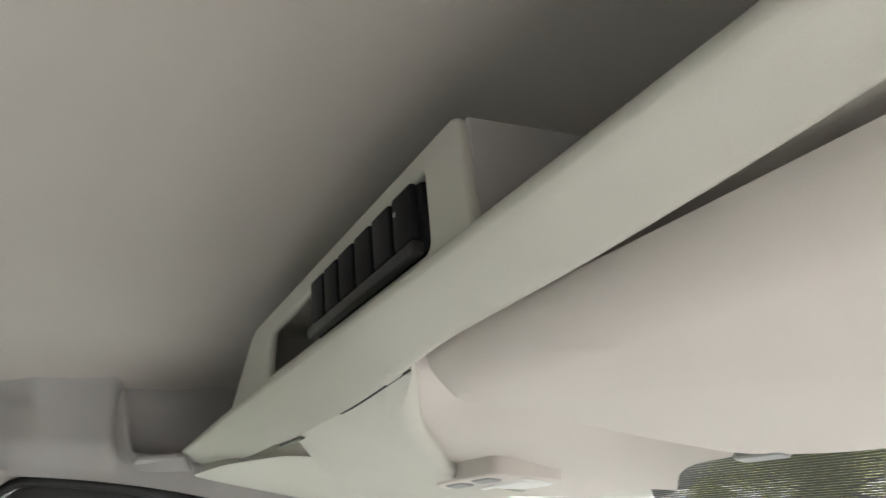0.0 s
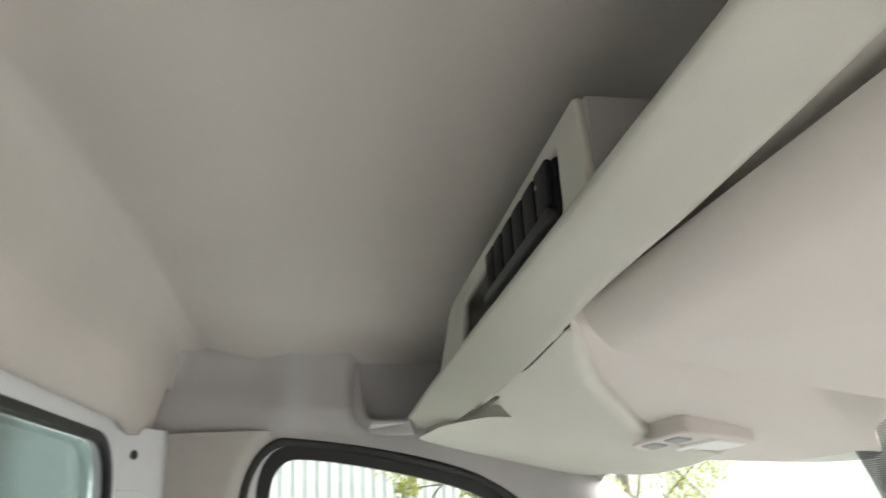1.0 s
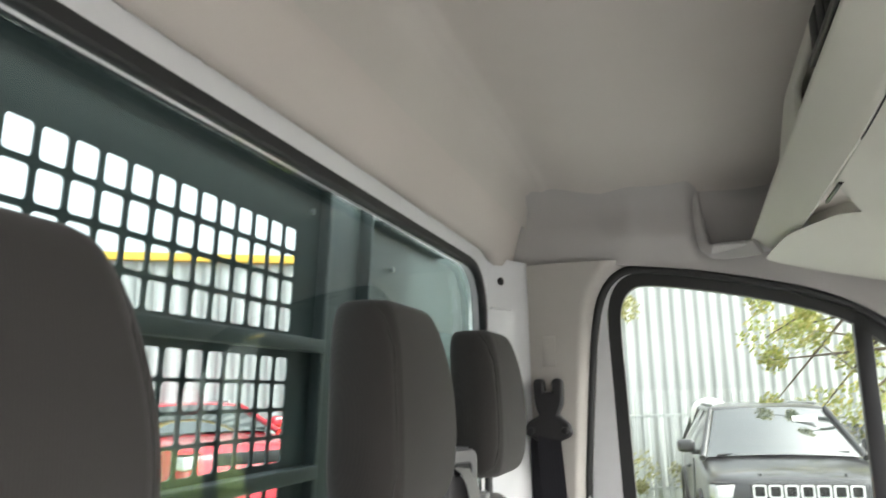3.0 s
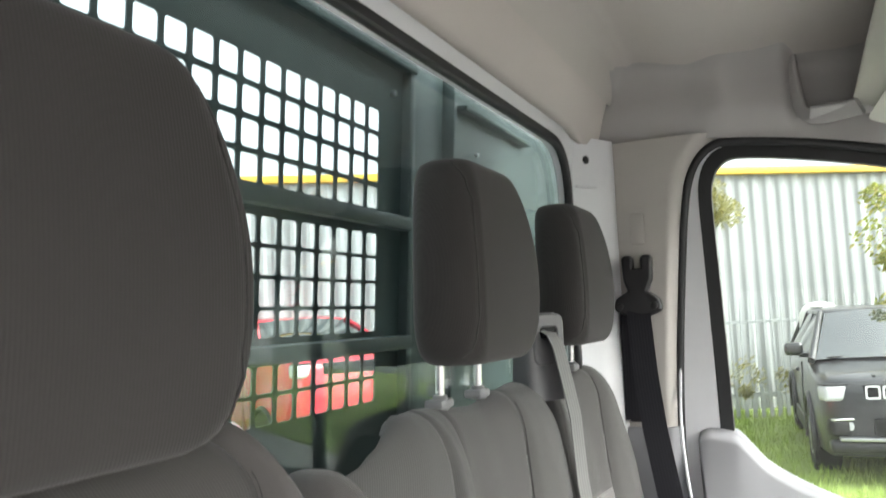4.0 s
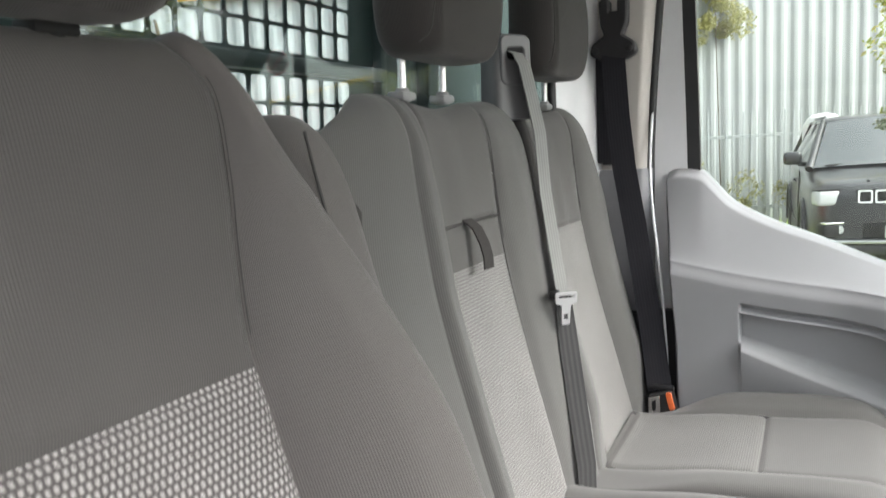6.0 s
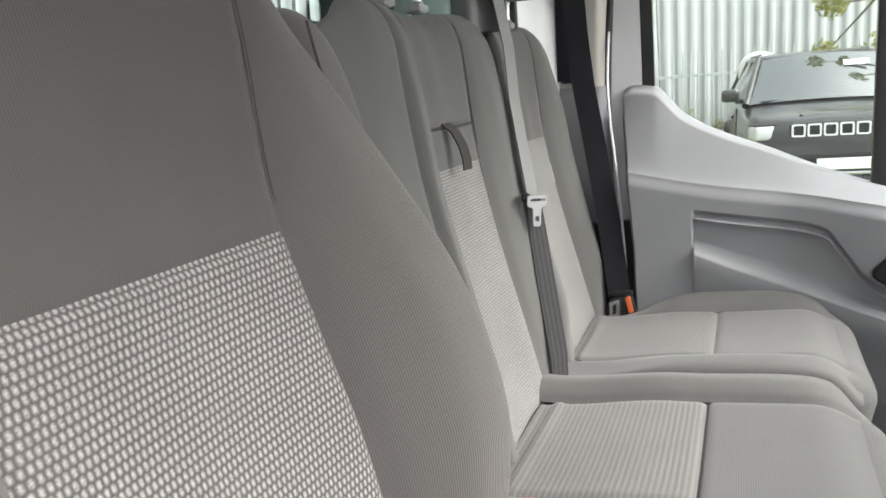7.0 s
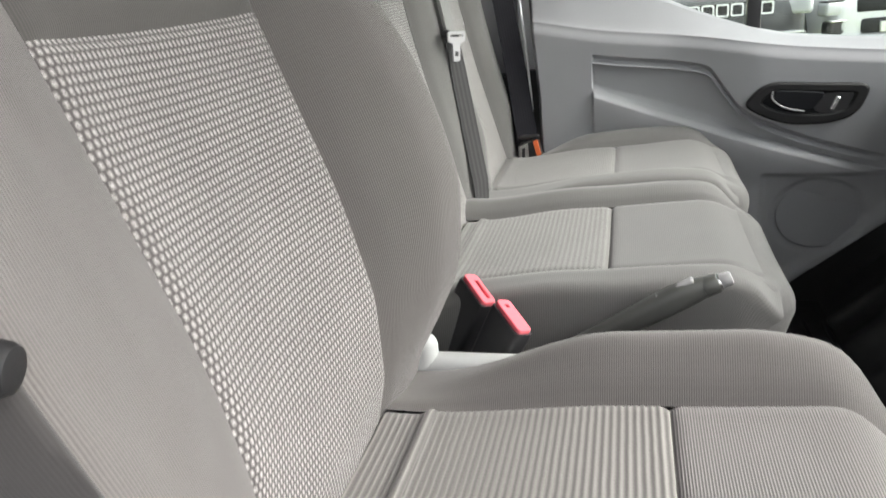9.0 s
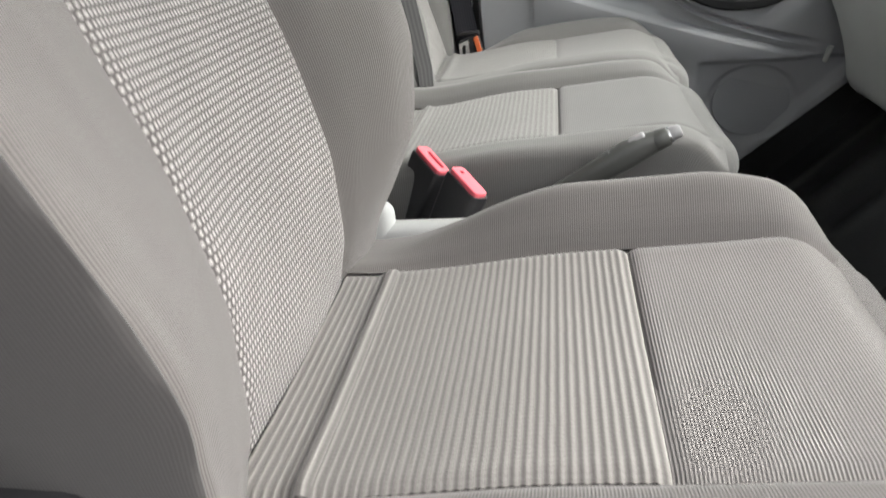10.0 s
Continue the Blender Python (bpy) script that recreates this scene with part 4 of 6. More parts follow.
def backrest(parent, yc, pr, width, panel, seam_z, light_z, depth, lift, strap_seam=False, deep=0.0, near=0.0, lift_near=None, cut=0.93, side_cloth=None, fine=False, shoulder=(0.115, 0.0), light=None, round_near=False):
    """A padded backrest: centre panel in a dark upper and a light lower cloth, two bolsters and a rear shell.
    width, panel: half widths as functions of z; seam_z: top of the light cloth; lift: how far the bolsters stand proud."""
    def normal(v):
        a, b = pr(max(0, v - 0.01)), pr(min(1, v + 0.01))
        t = Vector((b[0] - a[0], b[1] - a[1])).normalized()
        return t.y, -t.x      # forward and up, square to the run

    c_up, c_bol = (C_UPPERF, C_BOLF) if fine else (C_UPPER, C_BOL)
    side_cloth = side_cloth or c_bol
    v_seam = run_at_z(pr, light_z)
    seams = [run_at_z(pr, z) for z in seam_z]
    vz = lambda v: pr(v)[1]

    def face(a, v):
        """a: -1..1 across the centre panel."""
        x, z = pr(v)
        nx, nz = normal(v)
        w = float(panel(z))
        d = -0.010 * (1 - a * a) * float(smooth(0.0, 0.3, v))
        d -= dip((1 - abs(a)) * w)
        for s in seams:
            d -= dip((v - s) * 0.75, 0.005, 0.006) * (1 - a ** 6)
        d += (0.004 * math.sin(9 * z + 3 * yc) * math.cos(2.2 * a) + 0.0022 * noise.noise((a * 2.3, z * 9, yc * 5))) * (1 - a ** 8)
        return (x + nx * d, yc + a * w, z + nz * d)

    us = np.r_[-1, -0.975, -0.95, np.linspace(-0.9, 0.9, 21), 0.95, 0.975, 1]
    low_cut = min(seams) if strap_seam else v_seam
    up_vs = np.unique(np.r_[np.linspace(max(seams), 1, 46), max(seams) + np.array([0.004, 0.008, 0.013])])
    light_vs = np.unique(np.r_[np.linspace(0.0, v_seam, 50), v_seam - np.array([0.004, 0.008, 0.013])])
    patch("upper_panel", face, us, up_vs, c_up, parent, "dark grey cloth upper panel", skirt=(-0.02, 0, -0.004))
    if strap_seam:
        mid_vs = np.linspace(v_seam, max(seams), 14)
        tube("seam", [tuple(c + e for c, e in zip(face(a, max(seams)), (0.0022, 0, 0.001))) for a in np.linspace(-0.97, 0.97, 16)], 0.0022, M_SEAM, parent, "dark stitched seam")
        patch("pocket_band", face, us, mid_vs, c_up, parent, skirt=(-0.02, 0, -0.004))
    patch("light_panel", face, us, light_vs, light or C_DOT, parent, "light grey knotted-weave centre panel", skirt=(-0.02, 0, -0.004))

    for sgn in (-1, 1):
        tube("seam", [tuple(c + e for c, e in zip(face(sgn, v), (0.0035, 0, 0.0015))) for v in np.linspace(v_seam + 0.03, 0.90, 30)], 0.0006, M_SEAM, parent, "dark stitched seam")
    s_keys = [0, 0.10, 0.28, 0.46, 0.62, 0.76, 0.88, 1.0]
    fa = spline(s_keys, [0, 0.14, 0.44, 0.74, 0.94, 1.0, 0.995, 0.97])
    fd = spline(s_keys, [-0.006, 0.35, 0.86, 1.0, 0.72, 0.10, -1.0, -2.2])

    fd_near = spline(s_keys, [-0.006, 0.30, 0.68, 0.92, 1.0, -0.1, -1.1, -2.3])
    fa_round = spline(s_keys, [0, 0.05, 0.13, 0.20, 0.26, 0.52, 0.80, 1.0])
    fd_round = spline(s_keys, [-0.006, 0.45, 0.95, 1.0, 0.55, -0.22, -0.95, -2.3])
    near_at = near if callable(near) else (lambda z: near)

    def bolster(sgn):
        def f(s, v):
            rn = round_near and sgn < 0
            e = float((fa_round if rn else fa)(s))
            v = v - (0.012 * e + 0.115 * float(smooth(0.60, 1.02, s)) ** 1.6 if rn else shoulder[0] * e * e + shoulder[1] * (0.55 * e ** 8 + 0.75 * float(smooth(0.5, 1.0, s)))) * float(smooth(0.55, 1.0, v))
            x, z = pr(v)
            nx, nz = normal(v)
            p, w = float(panel(z)), float(width(z)) + (float(near_at(z)) if sgn < 0 else 0.0)
            a = p + (w - p) * e - 0.0015 * (1 - s)
            lf = float((lift_near if lift_near and sgn < 0 else lift)(z)) + 0.006 * float(smooth(1.0, 0.85, v))
            k = float((fd_round if rn else fd_near if lift_near and sgn < 0 else fd)(s))
            d = k * lf if k > 0 else k * 0.052
            d -= dip(s * (w - p) * 1.1, 0.005)
            d -= dip((s - 0.60) * 0.16, 0.0035, 0.004)
            d += 0.0025 * noise.noise((s * 3, z * 8, yc * 7 + sgn)) + (0.0016 * noise.noise((s * 9 + z * 14, z * 26 - s * 7, yc * 3)) if lift_near and sgn < 0 else 0.0)
            return (x + nx * d, yc + sgn * a, z + nz * d)
        return f

    ss = np.unique(np.r_[np.linspace(0, 1, 40), 0.012, 0.58, 0.60, 0.62])
    for sgn in (-1, 1):
        patch("bolster", bolster(sgn), ss[ss <= 0.601], np.linspace(0, 1, 60), c_bol, parent, "ribbed grey cloth side bolster")
        patch("side_panel", bolster(sgn), ss[ss >= 0.599], np.linspace(0, 1, 60), side_cloth, parent, "plain grey cloth side panel")
    # rear shell
    rings = []
    for v in np.linspace(0.0, cut, 24):
        x, z = pr(v)
        nx, nz = normal(v)
        w = float(width(z)) - 0.006 - 0.09 * float(smooth(cut - 0.22, cut, v))
        dep = depth + deep * float(smooth(0.75, 0.1, v))
        ring = []
        nr = float(near_at(z))
        for a, b in rrect(2 * w + nr, dep, 0.035, 4):
            d = b - dep / 2 - 0.020
            ring.append((x + nx * d, yc + a - nr / 2, z + nz * d))
        rings.append(ring)
    ring_loft("back_shell", rings, C_HEAD, parent, "dark cloth back shell", uvs=[(p[1], p[2]) for r in rings for p in r])


def headrest(parent, x, yc, z0, z1, w, d, lean=0.03, fwd=0.013, top=1.08, px=-0.43, sleeve=None):
    """A padded headrest with its front seam, on two chrome posts in black sleeves."""
    def at(a, b, z):
        return (x + fwd + b - lean * (z - z0), yc + a, z)
    rings, uvs = [], []
    n = 22
    for k in range(n + 1):
        t = k / n
        z = z0 + (z1 - z0) * (0.5 - 0.5 * math.cos(math.pi * t))
        q = (z - z0) / (z1 - z0)
        s = max(1e-3, 1 - abs(2 * q - 1) ** 4.5) ** (1 / 4.5)
        taper = 1.0 - 0.16 * float(smooth(0.45, 1.0, q)) - 0.05 * float(smooth(0.35, 0, q))
        ring = []
        for a, b in rrect(w * taper * (0.50 + 0.50 * s), d * (0.40 + 0.60 * s) * (1.0 - 0.12 * q), 0.040, 9):
            edge = abs(abs(a) - w * taper * 0.40)
            bb = b - (dip(edge, 0.0035, 0.004) if b > d * 0.2 else 0)
            p = at(a, bb + 0.012 * math.sin(math.pi * q), z)
            ring.append(p)
            uvs.append((a + b * 0.5, z))
        rings.append(ring)
    pad = ring_loft("headrest", rings, C_HEAD, parent, "dark grey cloth headrest", uvs=uvs)
    for sgn in (-1, 1):
        a = sgn * 0.062
        part("post", rod((px, yc + a, top - 0.004), (px + 0.002, yc + a, z0 + 0.03), 0.0062, 16), M_CHROME, pad, "chrome post")
        part("sleeve", join(rod((px, yc + a, top - 0.012), (px, yc + a, top + 0.007), 0.012, 16, 0.009, bevel=0.002), box((px - 0.015, yc + a - 0.019, top - 0.010), (px + 0.012, yc + a + 0.019, top + 0.002), 0.004)), sleeve or M_GREYPL, pad, "dark plastic post sleeve")
    # side seams down the front corners
    for sgn in (-1, 1):
        line = []
        for k in range(3, n - 1):
            ring = rings[k]
            best = min((p for p in ring if (p[0] - x - fwd + lean * (p[2] - z0)) > 0), key=lambda p: abs(sgn * (p[1] - yc) - w * 0.40 * (1.0 - 0.16 * float(smooth(0.45, 1.0, (p[2] - z0) / (z1 - z0))))))
            line.append((best[0] + 0.0006, best[1], best[2]))
        tube("seam", line, 0.0011, M_SEAM, pad)
    return pad


def cushion(parent, yc, x0, x1, x_seam, half, p_half, z, rise, lobes=(1, 1), ribs=True, light=None, fine=False, fall_off=0.055, front_drop=0.20, nose_back=0.030, nose_round=0.07, flank=0.0, rear_low=False, ridge=0.055, rear_drop=0.0, name_light="ribbed pale cloth centre of the seat"):
    """A seat cushion: ribbed light panel behind, plain dark panel in front, raised side bolsters, a rounded front."""
    c_dark, c_bol = (C_DARKF, C_BOLF) if fine else (C_DARK, C_BOL)

    def top(x, a):
        """Height over the centre line, a in metres from it."""
        h = z - 0.018 * float(smooth(x_seam - 0.05, x0, x)) * 1.3 - 0.012 * math.cos(math.pi * np.clip((x - x0) / (x1 - x0), 0, 1) - 0.9)
        h -= fall_off * float(smooth(x1 - 0.10, x1, x)) ** 2
        return h

    def centre(x, a):
        h = top(x, a) - 0.004 * (1 - (a / p_half) ** 2)
        h -= dip(p_half - abs(a), 0.005, 0.006) + dip(x - x_seam, 0.005, 0.006)
        h += 0.0018 * noise.noise((x * 7, a * 7, yc * 3))
        h += 0.004 * math.exp(-((x - x0 - ridge) / 0.006) ** 2) - 0.004 * float(smooth(x0 + ridge, x0 + ridge - 0.020, x))
        return h

    if ribs:
        nr = round((x_seam - x0) / 0.0078)
        xs = np.linspace(x0, x_seam, nr * 6 + 1)
        def rib(x, a):
            ph = (x - x_seam) / (x_seam - x0) * nr
            return (x, yc + a, centre(x, a) + 0.0012 * abs(math.sin(math.pi * ph)) ** 0.7)
        patch("light_panel", rib, xs, np.linspace(-p_half, p_half, 40), C_RIB, parent, name_light, skirt=(0, 0, -0.02), uv=lambda x, a: ((x - x_seam) + 0.0022, a))
    else:
        patch("light_panel", lambda x, a: (x, yc + a, centre(x, a)), np.linspace(x0, x_seam, 40), np.linspace(-p_half, p_half, 30), light or C_RIB, parent, name_light, skirt=(0, 0, -0.02), uv=lambda x, a: (x, a))
    fr = np.linspace(x_seam, x1 - 0.02, 36)
    patch("front_panel", lambda x, a: (x, yc + a, centre(x, a)), fr, np.linspace(-p_half, p_half, 30), c_dark, parent, "plain grey cloth front panel", skirt=(0, 0, -0.02), uv=lambda x, a: (x, a))

    # rounded nose
    def nose(q, a):
        e = abs(a) / half
        xe = x1 - 0.02 - nose_round * max(0, e - 0.55) ** 2 * 4.9
        hz = centre(xe if abs(a) < p_half else xe, min(max(a, -p_half), p_half))
        ang = q * math.pi * 0.5
        return (xe + 0.045 * math.sin(ang) - nose_back * max(0, q - 1), yc + a, hz - 0.05 * (1 - math.cos(ang)) - front_drop * max(0, q - 1))
    patch("nose", nose, np.r_[np.linspace(0, 1, 12), np.linspace(1.1, 2, 6)], np.linspace(-half + 0.012, half - 0.012, 30), c_dark, parent, "rounded cloth front edge", skirt=(-0.04, 0, 0), uv=lambda q, a: (a, q * 0.1))

    k_s = [0, 0.12, 0.34, 0.56, 0.74, 0.88, 1.0]
    fa = spline(k_s, [0, 0.16, 0.48, 0.80, 0.97, 1.0, 0.985])
    fd = spline(k_s, [-0.006, 0.45, 1.0, 0.80, 0.0, -1.4, -3.6])

    def side(sgn, lobe):
        def f(s, x):
            e = float(fa(s))
            a = p_half + (half - p_half) * e
            xe = x - flank * float(smooth(0.62, 1.0, s)) * float(smooth(x1 - 0.14, x1, x))
            k = float(fd(s))
            fall = float(smooth(x1 + 0.01, x1 - 0.16, x))
            r = rise * lobe * (0.35 + 0.65 * fall) * (float(smooth(-0.24, 0.02, x)) if rear_low else 1.0)
            h = top(x, a) + (k * r if k > 0 else k * 0.045)
            h -= dip(s * (half - p_half) * 1.1, 0.005) + dip((s - 0.72) * 0.12, 0.0025, 0.004)
            h -= 0.05 * float(smooth(x1 - 0.05, x1 + 0.02, x)) * e
            a -= 0.05 * float(smooth(x1 - 0.06, x1 + 0.03, x)) ** 2 * e
            h -= rear_drop * float(smooth(-0.07, -0.24, x)) * e if sgn > 0 else 0.0
            h += 0.002 * noise.noise((x * 6, s * 3, yc + sgn))
            return (xe, yc + sgn * a, h)
        return f

    for sgn, lobe in zip((-1, 1), lobes):
        patch("bolster", side(sgn, lobe), np.linspace(0, 1, 30), np.linspace(x0 - 0.03, x1 - 0.004, 60), c_bol, parent, "ribbed grey cloth cushion bolster", uv=lambda s, x: (x, s * 0.16))
    part("pan", box((x0 - 0.04, yc - half + 0.012, z - 0.24), (x1 - 0.03, yc + half - 0.012, z - 0.075), 0.03, 3), M_BLACK, parent, "dark seat base")


# driver's seat
DY = -0.528
seat = thing("driver_seat", "dark grey cloth driver seat with a pale knotted centre panel", "seat", (0.0, DY, 0.0), group="cab seats")
DR = profile([(-0.262, 0.33), (-0.243, 0.40), (-0.234, 0.45), (-0.234, 0.52), (-0.248, 0.60), (-0.263, 0.66), (-0.287, 0.73), (-0.311, 0.80), (-0.331, 0.86), (-0.360, 0.98), (-0.378, 1.06), (-0.392, 1.092), (-0.412, 1.108), (-0.431, 1.105), (-0.440, 1.085)])
D_W = spline([0.3, 0.45, 0.6, 0.75, 0.88, 0.98, 1.04, 1.085, 1.12], [0.255, 0.270, 0.282, 0.280, 0.266, 0.246, 0.230, 0.205, 0.185])
D_P = spline([0.3, 0.45, 0.6, 0.84, 0.92, 1.0, 1.06, 1.12], [0.152, 0.152, 0.152, 0.156, 0.170, 0.188, 0.194, 0.160])
backrest(seat, DY, DR, D_W, D_P, [0.838], 0.838, 0.13, spline([0.3, 0.42, 0.47, 0.56, 0.63, 0.72, 0.85, 0.95, 1.05, 1.2], [0.005, 0.010, 0.034, 0.074, 0.092, 0.095, 0.072, 0.040, 0.008, 0.0]), deep=0.14, lift_near=spline([0.3, 0.45, 0.55, 0.85, 0.95, 1.05, 1.2], [0.010, 0.022, 0.036, 0.036, 0.026, 0.006, 0.0]), near=spline([0.3, 0.45, 0.6, 0.7, 0.85, 1.0, 1.1], [0.004, 0.014, 0.030, 0.044, 0.042, 0.02, 0.0]), side_cloth=C_SIDE)
headrest(seat, -0.405, DY + 0.007, 1.107, 1.370, 0.282, 0.104, fwd=0.0235, top=1.108, px=-0.415, sleeve=M_BEZEL)
cushion(seat, DY - 0.020, -0.245, 0.305, 0.070, 0.270, 0.178, 0.424, 0.056, rear_low=True, lobes=(0.22, 1))

# folded-up armrest on its inboard side
rings, uvs = [], []
for k in range(34):
    t = 0.5 - 0.5 * math.cos(math.pi * k / 33)
    v = 0.20 + 0.665 * t
    x, z = DR(v)
    s = max(1e-4, 1 - abs(2 * t - 1) ** 7) ** (1 / 2.6)
    ring = []
    for a, b in rrect(0.100 * (0.10 + 0.90 * s), 0.115 * (0.10 + 0.90 * s), 0.034, 6):
        ring.append((x + b - 0.050, DY + 0.327 + a - 0.008 * t, z))
        uvs.append((a + b, z))
    rings.append(ring)
ring_loft("armrest", rings, C_BOL, seat, "padded cloth armrest folded upright", uvs=uvs)
line = []
for k in range(9, 33):
    v = 0.20 + 0.665 * (0.5 - 0.5 * math.cos(math.pi * k / 33))
    x, z = DR(v)
    line.append((x + 0.0060, DY + 0.300 - 0.008 * (v - 0.2) / 0.665, z))
tube("seam", line[:-3], 0.0016, M_SEAM, seat, "dark stitched seam")
part("recline_knob", join(rod((-0.275, -0.866, 0.724), (-0.221, -0.852, 0.712), 0.0145, 24, 0.012, bevel=0.005), rod((-0.33, -0.862, 0.73), (-0.27, -0.868, 0.728), 0.012, 16)), M_BEZEL, seat, "rounded black release knob")
part("knob_ring", rod((-0.262, -0.866, 0.726), (-0.256, -0.8645, 0.7245), 0.0150, 24, bevel=0.002), M_CHROME, seat, "bright ring on the knob")
part("side_cover", join(box((-0.47, -0.835, 0.16), (-0.27, -0.795, 0.478), 0.02, 3), box((-0.40, -0.833, 0.16), (0.22, -0.797, 0.345), 0.02, 3)), M_BLACK, seat, "black plastic side cover")
part("inner_cover", join(box((-0.255, -0.285, 0.16), (-0.04, -0.250, 0.408), 0.015, 3), box((-0.285, -0.285, 0.30), (-0.205, -0.252, 0.436), 0.016, 4)), M_PALE, seat, "pale grey plastic inner side cover")
part("pedestal", box((-0.26, -0.77, 0.0), (0.22, -0.30, 0.20), 0.02, 2), M_BLACK, seat, "black steel seat pedestal")

# double passenger bench
bench = thing("passenger_bench", "grey cloth double passenger bench seat with two backrests", "bench seat", (0.0, 0.33, 0.0), group="cab seats")
BR = profile([(-0.238, 0.34), (-0.262, 0.42), (-0.296, 0.55), (-0.330, 0.68), (-0.362, 0.83), (-0.372, 0.90), (-0.377, 0.96), (-0.381, 1.01), (-0.387, 1.037), (-0.397, 1.057), (-0.412, 1.070), (-0.430, 1.075), (-0.444, 1.064), (-0.450, 1.040)])
MB, OB = 0.160, 0.600
M_W = spline([0.3, 0.5, 0.85, 0.98, 1.04, 1.09], [0.228, 0.236, 0.236, 0.226, 0.212, 0.195])
O_W = spline([0.3, 0.5, 0.85, 0.96, 1.03, 1.09], [0.212, 0.220, 0.216, 0.200, 0.180, 0.155])
M_P = spline([0.3, 0.6, 0.9, 1.09], [0.106, 0.116, 0.118, 0.112])
O_P = spline([0.3, 0.6, 0.85, 1.09], [0.118, 0.128, 0.128, 0.120])
backrest(bench, MB, BR, M_W, M_P, [0.893], 0.832, 0.12, spline([0.3, 0.42, 0.55, 0.85, 1.0, 1.08, 1.2], [0.004, 0.008, 0.026, 0.028, 0.014, 0.0, 0.0]), strap_seam=True, near=spline([0.3, 0.6, 0.85, 0.98, 1.1], [0.060, 0.100, 0.132, 0.118, 0.115]), cut=0.84, fine=True, shoulder=(0.03, 0.09), light=C_DOTF, round_near=True)
backrest(bench, OB, BR, O_W, O_P, [0.835], 0.835, 0.12, spline([0.3, 0.42, 0.55, 0.85, 1.0, 1.08, 1.2], [0.004, 0.008, 0.030, 0.030, 0.014, 0.0, 0.0]), fine=True, shoulder=(0.03, 0.09), light=C_DOTF)
headrest(bench, -0.415, MB - 0.026, 1.125, 1.388, 0.276, 0.100, fwd=0.022, top=1.080, px=-0.424, sleeve=M_GREYPL)
headrest(bench, -0.415, OB + 0.014, 1.125, 1.388, 0.274, 0.100, fwd=0.022, top=1.080, px=-0.424, sleeve=M_GREYPL)
cushion(bench, 0.065, -0.262, 0.226, 0.0, 0.236, 0.153, 0.462, 0.018, lobes=(0.7, 1.2), ribs=False, fine=True, fall_off=0.030, light=C_RIBM, name_light="pale ribbed cloth centre of the seat", front_drop=0.24, nose_back=0.085, nose_round=0.12, flank=0.055, ridge=0.030)
cushion(bench, 0.555, -0.262, 0.234, 0.0, 0.240, 0.140, 0.462, 0.018, lobes=(1.0, 1.35), rear_low=True, ribs=False, fine=True, fall_off=0.030, light=C_RIBF, name_light="pale cloth centre of the seat", front_drop=0.24, nose_back=0.06, nose_round=0.09, flank=0.03, ridge=0.022, rear_drop=0.040)
part("base", box((-0.28, -0.14, 0.0), (0.20, 0.76, 0.24), 0.02, 2), M_BLACK, bench, "black seat base box")
# pull strap on the middle backrest
xs0, zs0 = BR(run_at_z(BR, 0.893))
ribbon("pull_strap", [(xs0 - 0.006, 0.158, 0.898), (xs0 + 0.010, 0.157, 0.886), (xs0 + 0.022, 0.154, 0.864), (xs0 + 0.028, 0.151, 0.846), (xs0 + 0.030, 0.148, 0.828)], (0.35, 1, 0.05), 0.019, C_HEAD, bench, "dark grey cloth pull strap", thick=0.003)

# belt guide between the two backrests
guide = thing("belt_guide", "grey plastic shoulder belt outlet on top of the bench back", "belt guide", (-0.40, 0.385, 1.06))
GT = Matrix.Translation((-0.398, 0.390, 0)) @ Matrix.Rotation(radians(-34), 4, "Z")
rings = []
for t in np.r_[np.linspace(0, 0.86, 8), 0.92, 0.97, 1.0]:
    wv = 0.076 - 0.004 * t - 0.012 * max(0.0, t - 0.86) / 0.14
    dv = 0.060 - 0.010 * t - 0.012 * max(0.0, t - 0.86) / 0.14
    rings.append([tuple(GT @ Vector((b, a, 1.045 + 0.142 * t))) for a, b in rrect(wv, dv, 0.012, 4)])
ring_loft("tower", rings, M_GUIDE, guide)
GM = GT @ Matrix.Translation((0.0265, 0.003, 1.143)) @ YZ
plate("bezel", rrect(0.056, 0.078, 0.011, 5), [[(a, b + 0.011) for a, b in rrect(0.040, 0.024, 0.009, 5)]], 0.008, GM, M_GUIDE, guide, "raised grey rim", bevel=0.0028)
plate("slot", [(a, b + 0.011) for a, b in rrect(0.043, 0.033, 0.008, 4)], [], 0.002, GM @ Matrix.Translation((0, 0, -0.001)), M_BEZEL, guide, "dark belt slot")

belt_mid = thing("seat_belt", "grey middle seat belt with steel tongue on the bench back", "seat belt", (-0.3, 0.36, 0.75))
PB = [(-0.378, 0.381, 1.158), (-0.366, 0.375, 1.152), (-0.357, 0.376, 1.132), (-0.348, 0.382, 1.08), (-0.338, 0.386, 1.02), (-0.330, 0.380, 0.92), (-0.312, 0.366, 0.82), (-0.298, 0.354, 0.75)]
ribbon("webbing", PB, [(0.12, 1, 0.05)] * len(PB), 0.044, C_WEB_G, belt_mid, "grey webbing")
PB2 = [(-0.298, 0.354, 0.752), (-0.286, 0.338, 0.68), (-0.268, 0.318, 0.58), (-0.250, 0.300, 0.48), (-0.247, 0.292, 0.40)]
ribbon("webbing", PB2, [(0.5, 0.8, 0.05), (0.7, 0.7, 0.05), (0.75, 0.65, 0.05), (0.7, 0.7, 0.05), (0.6, 0.8, 0.05)], 0.034, C_WEB_D, belt_mid, "darker lower webbing")
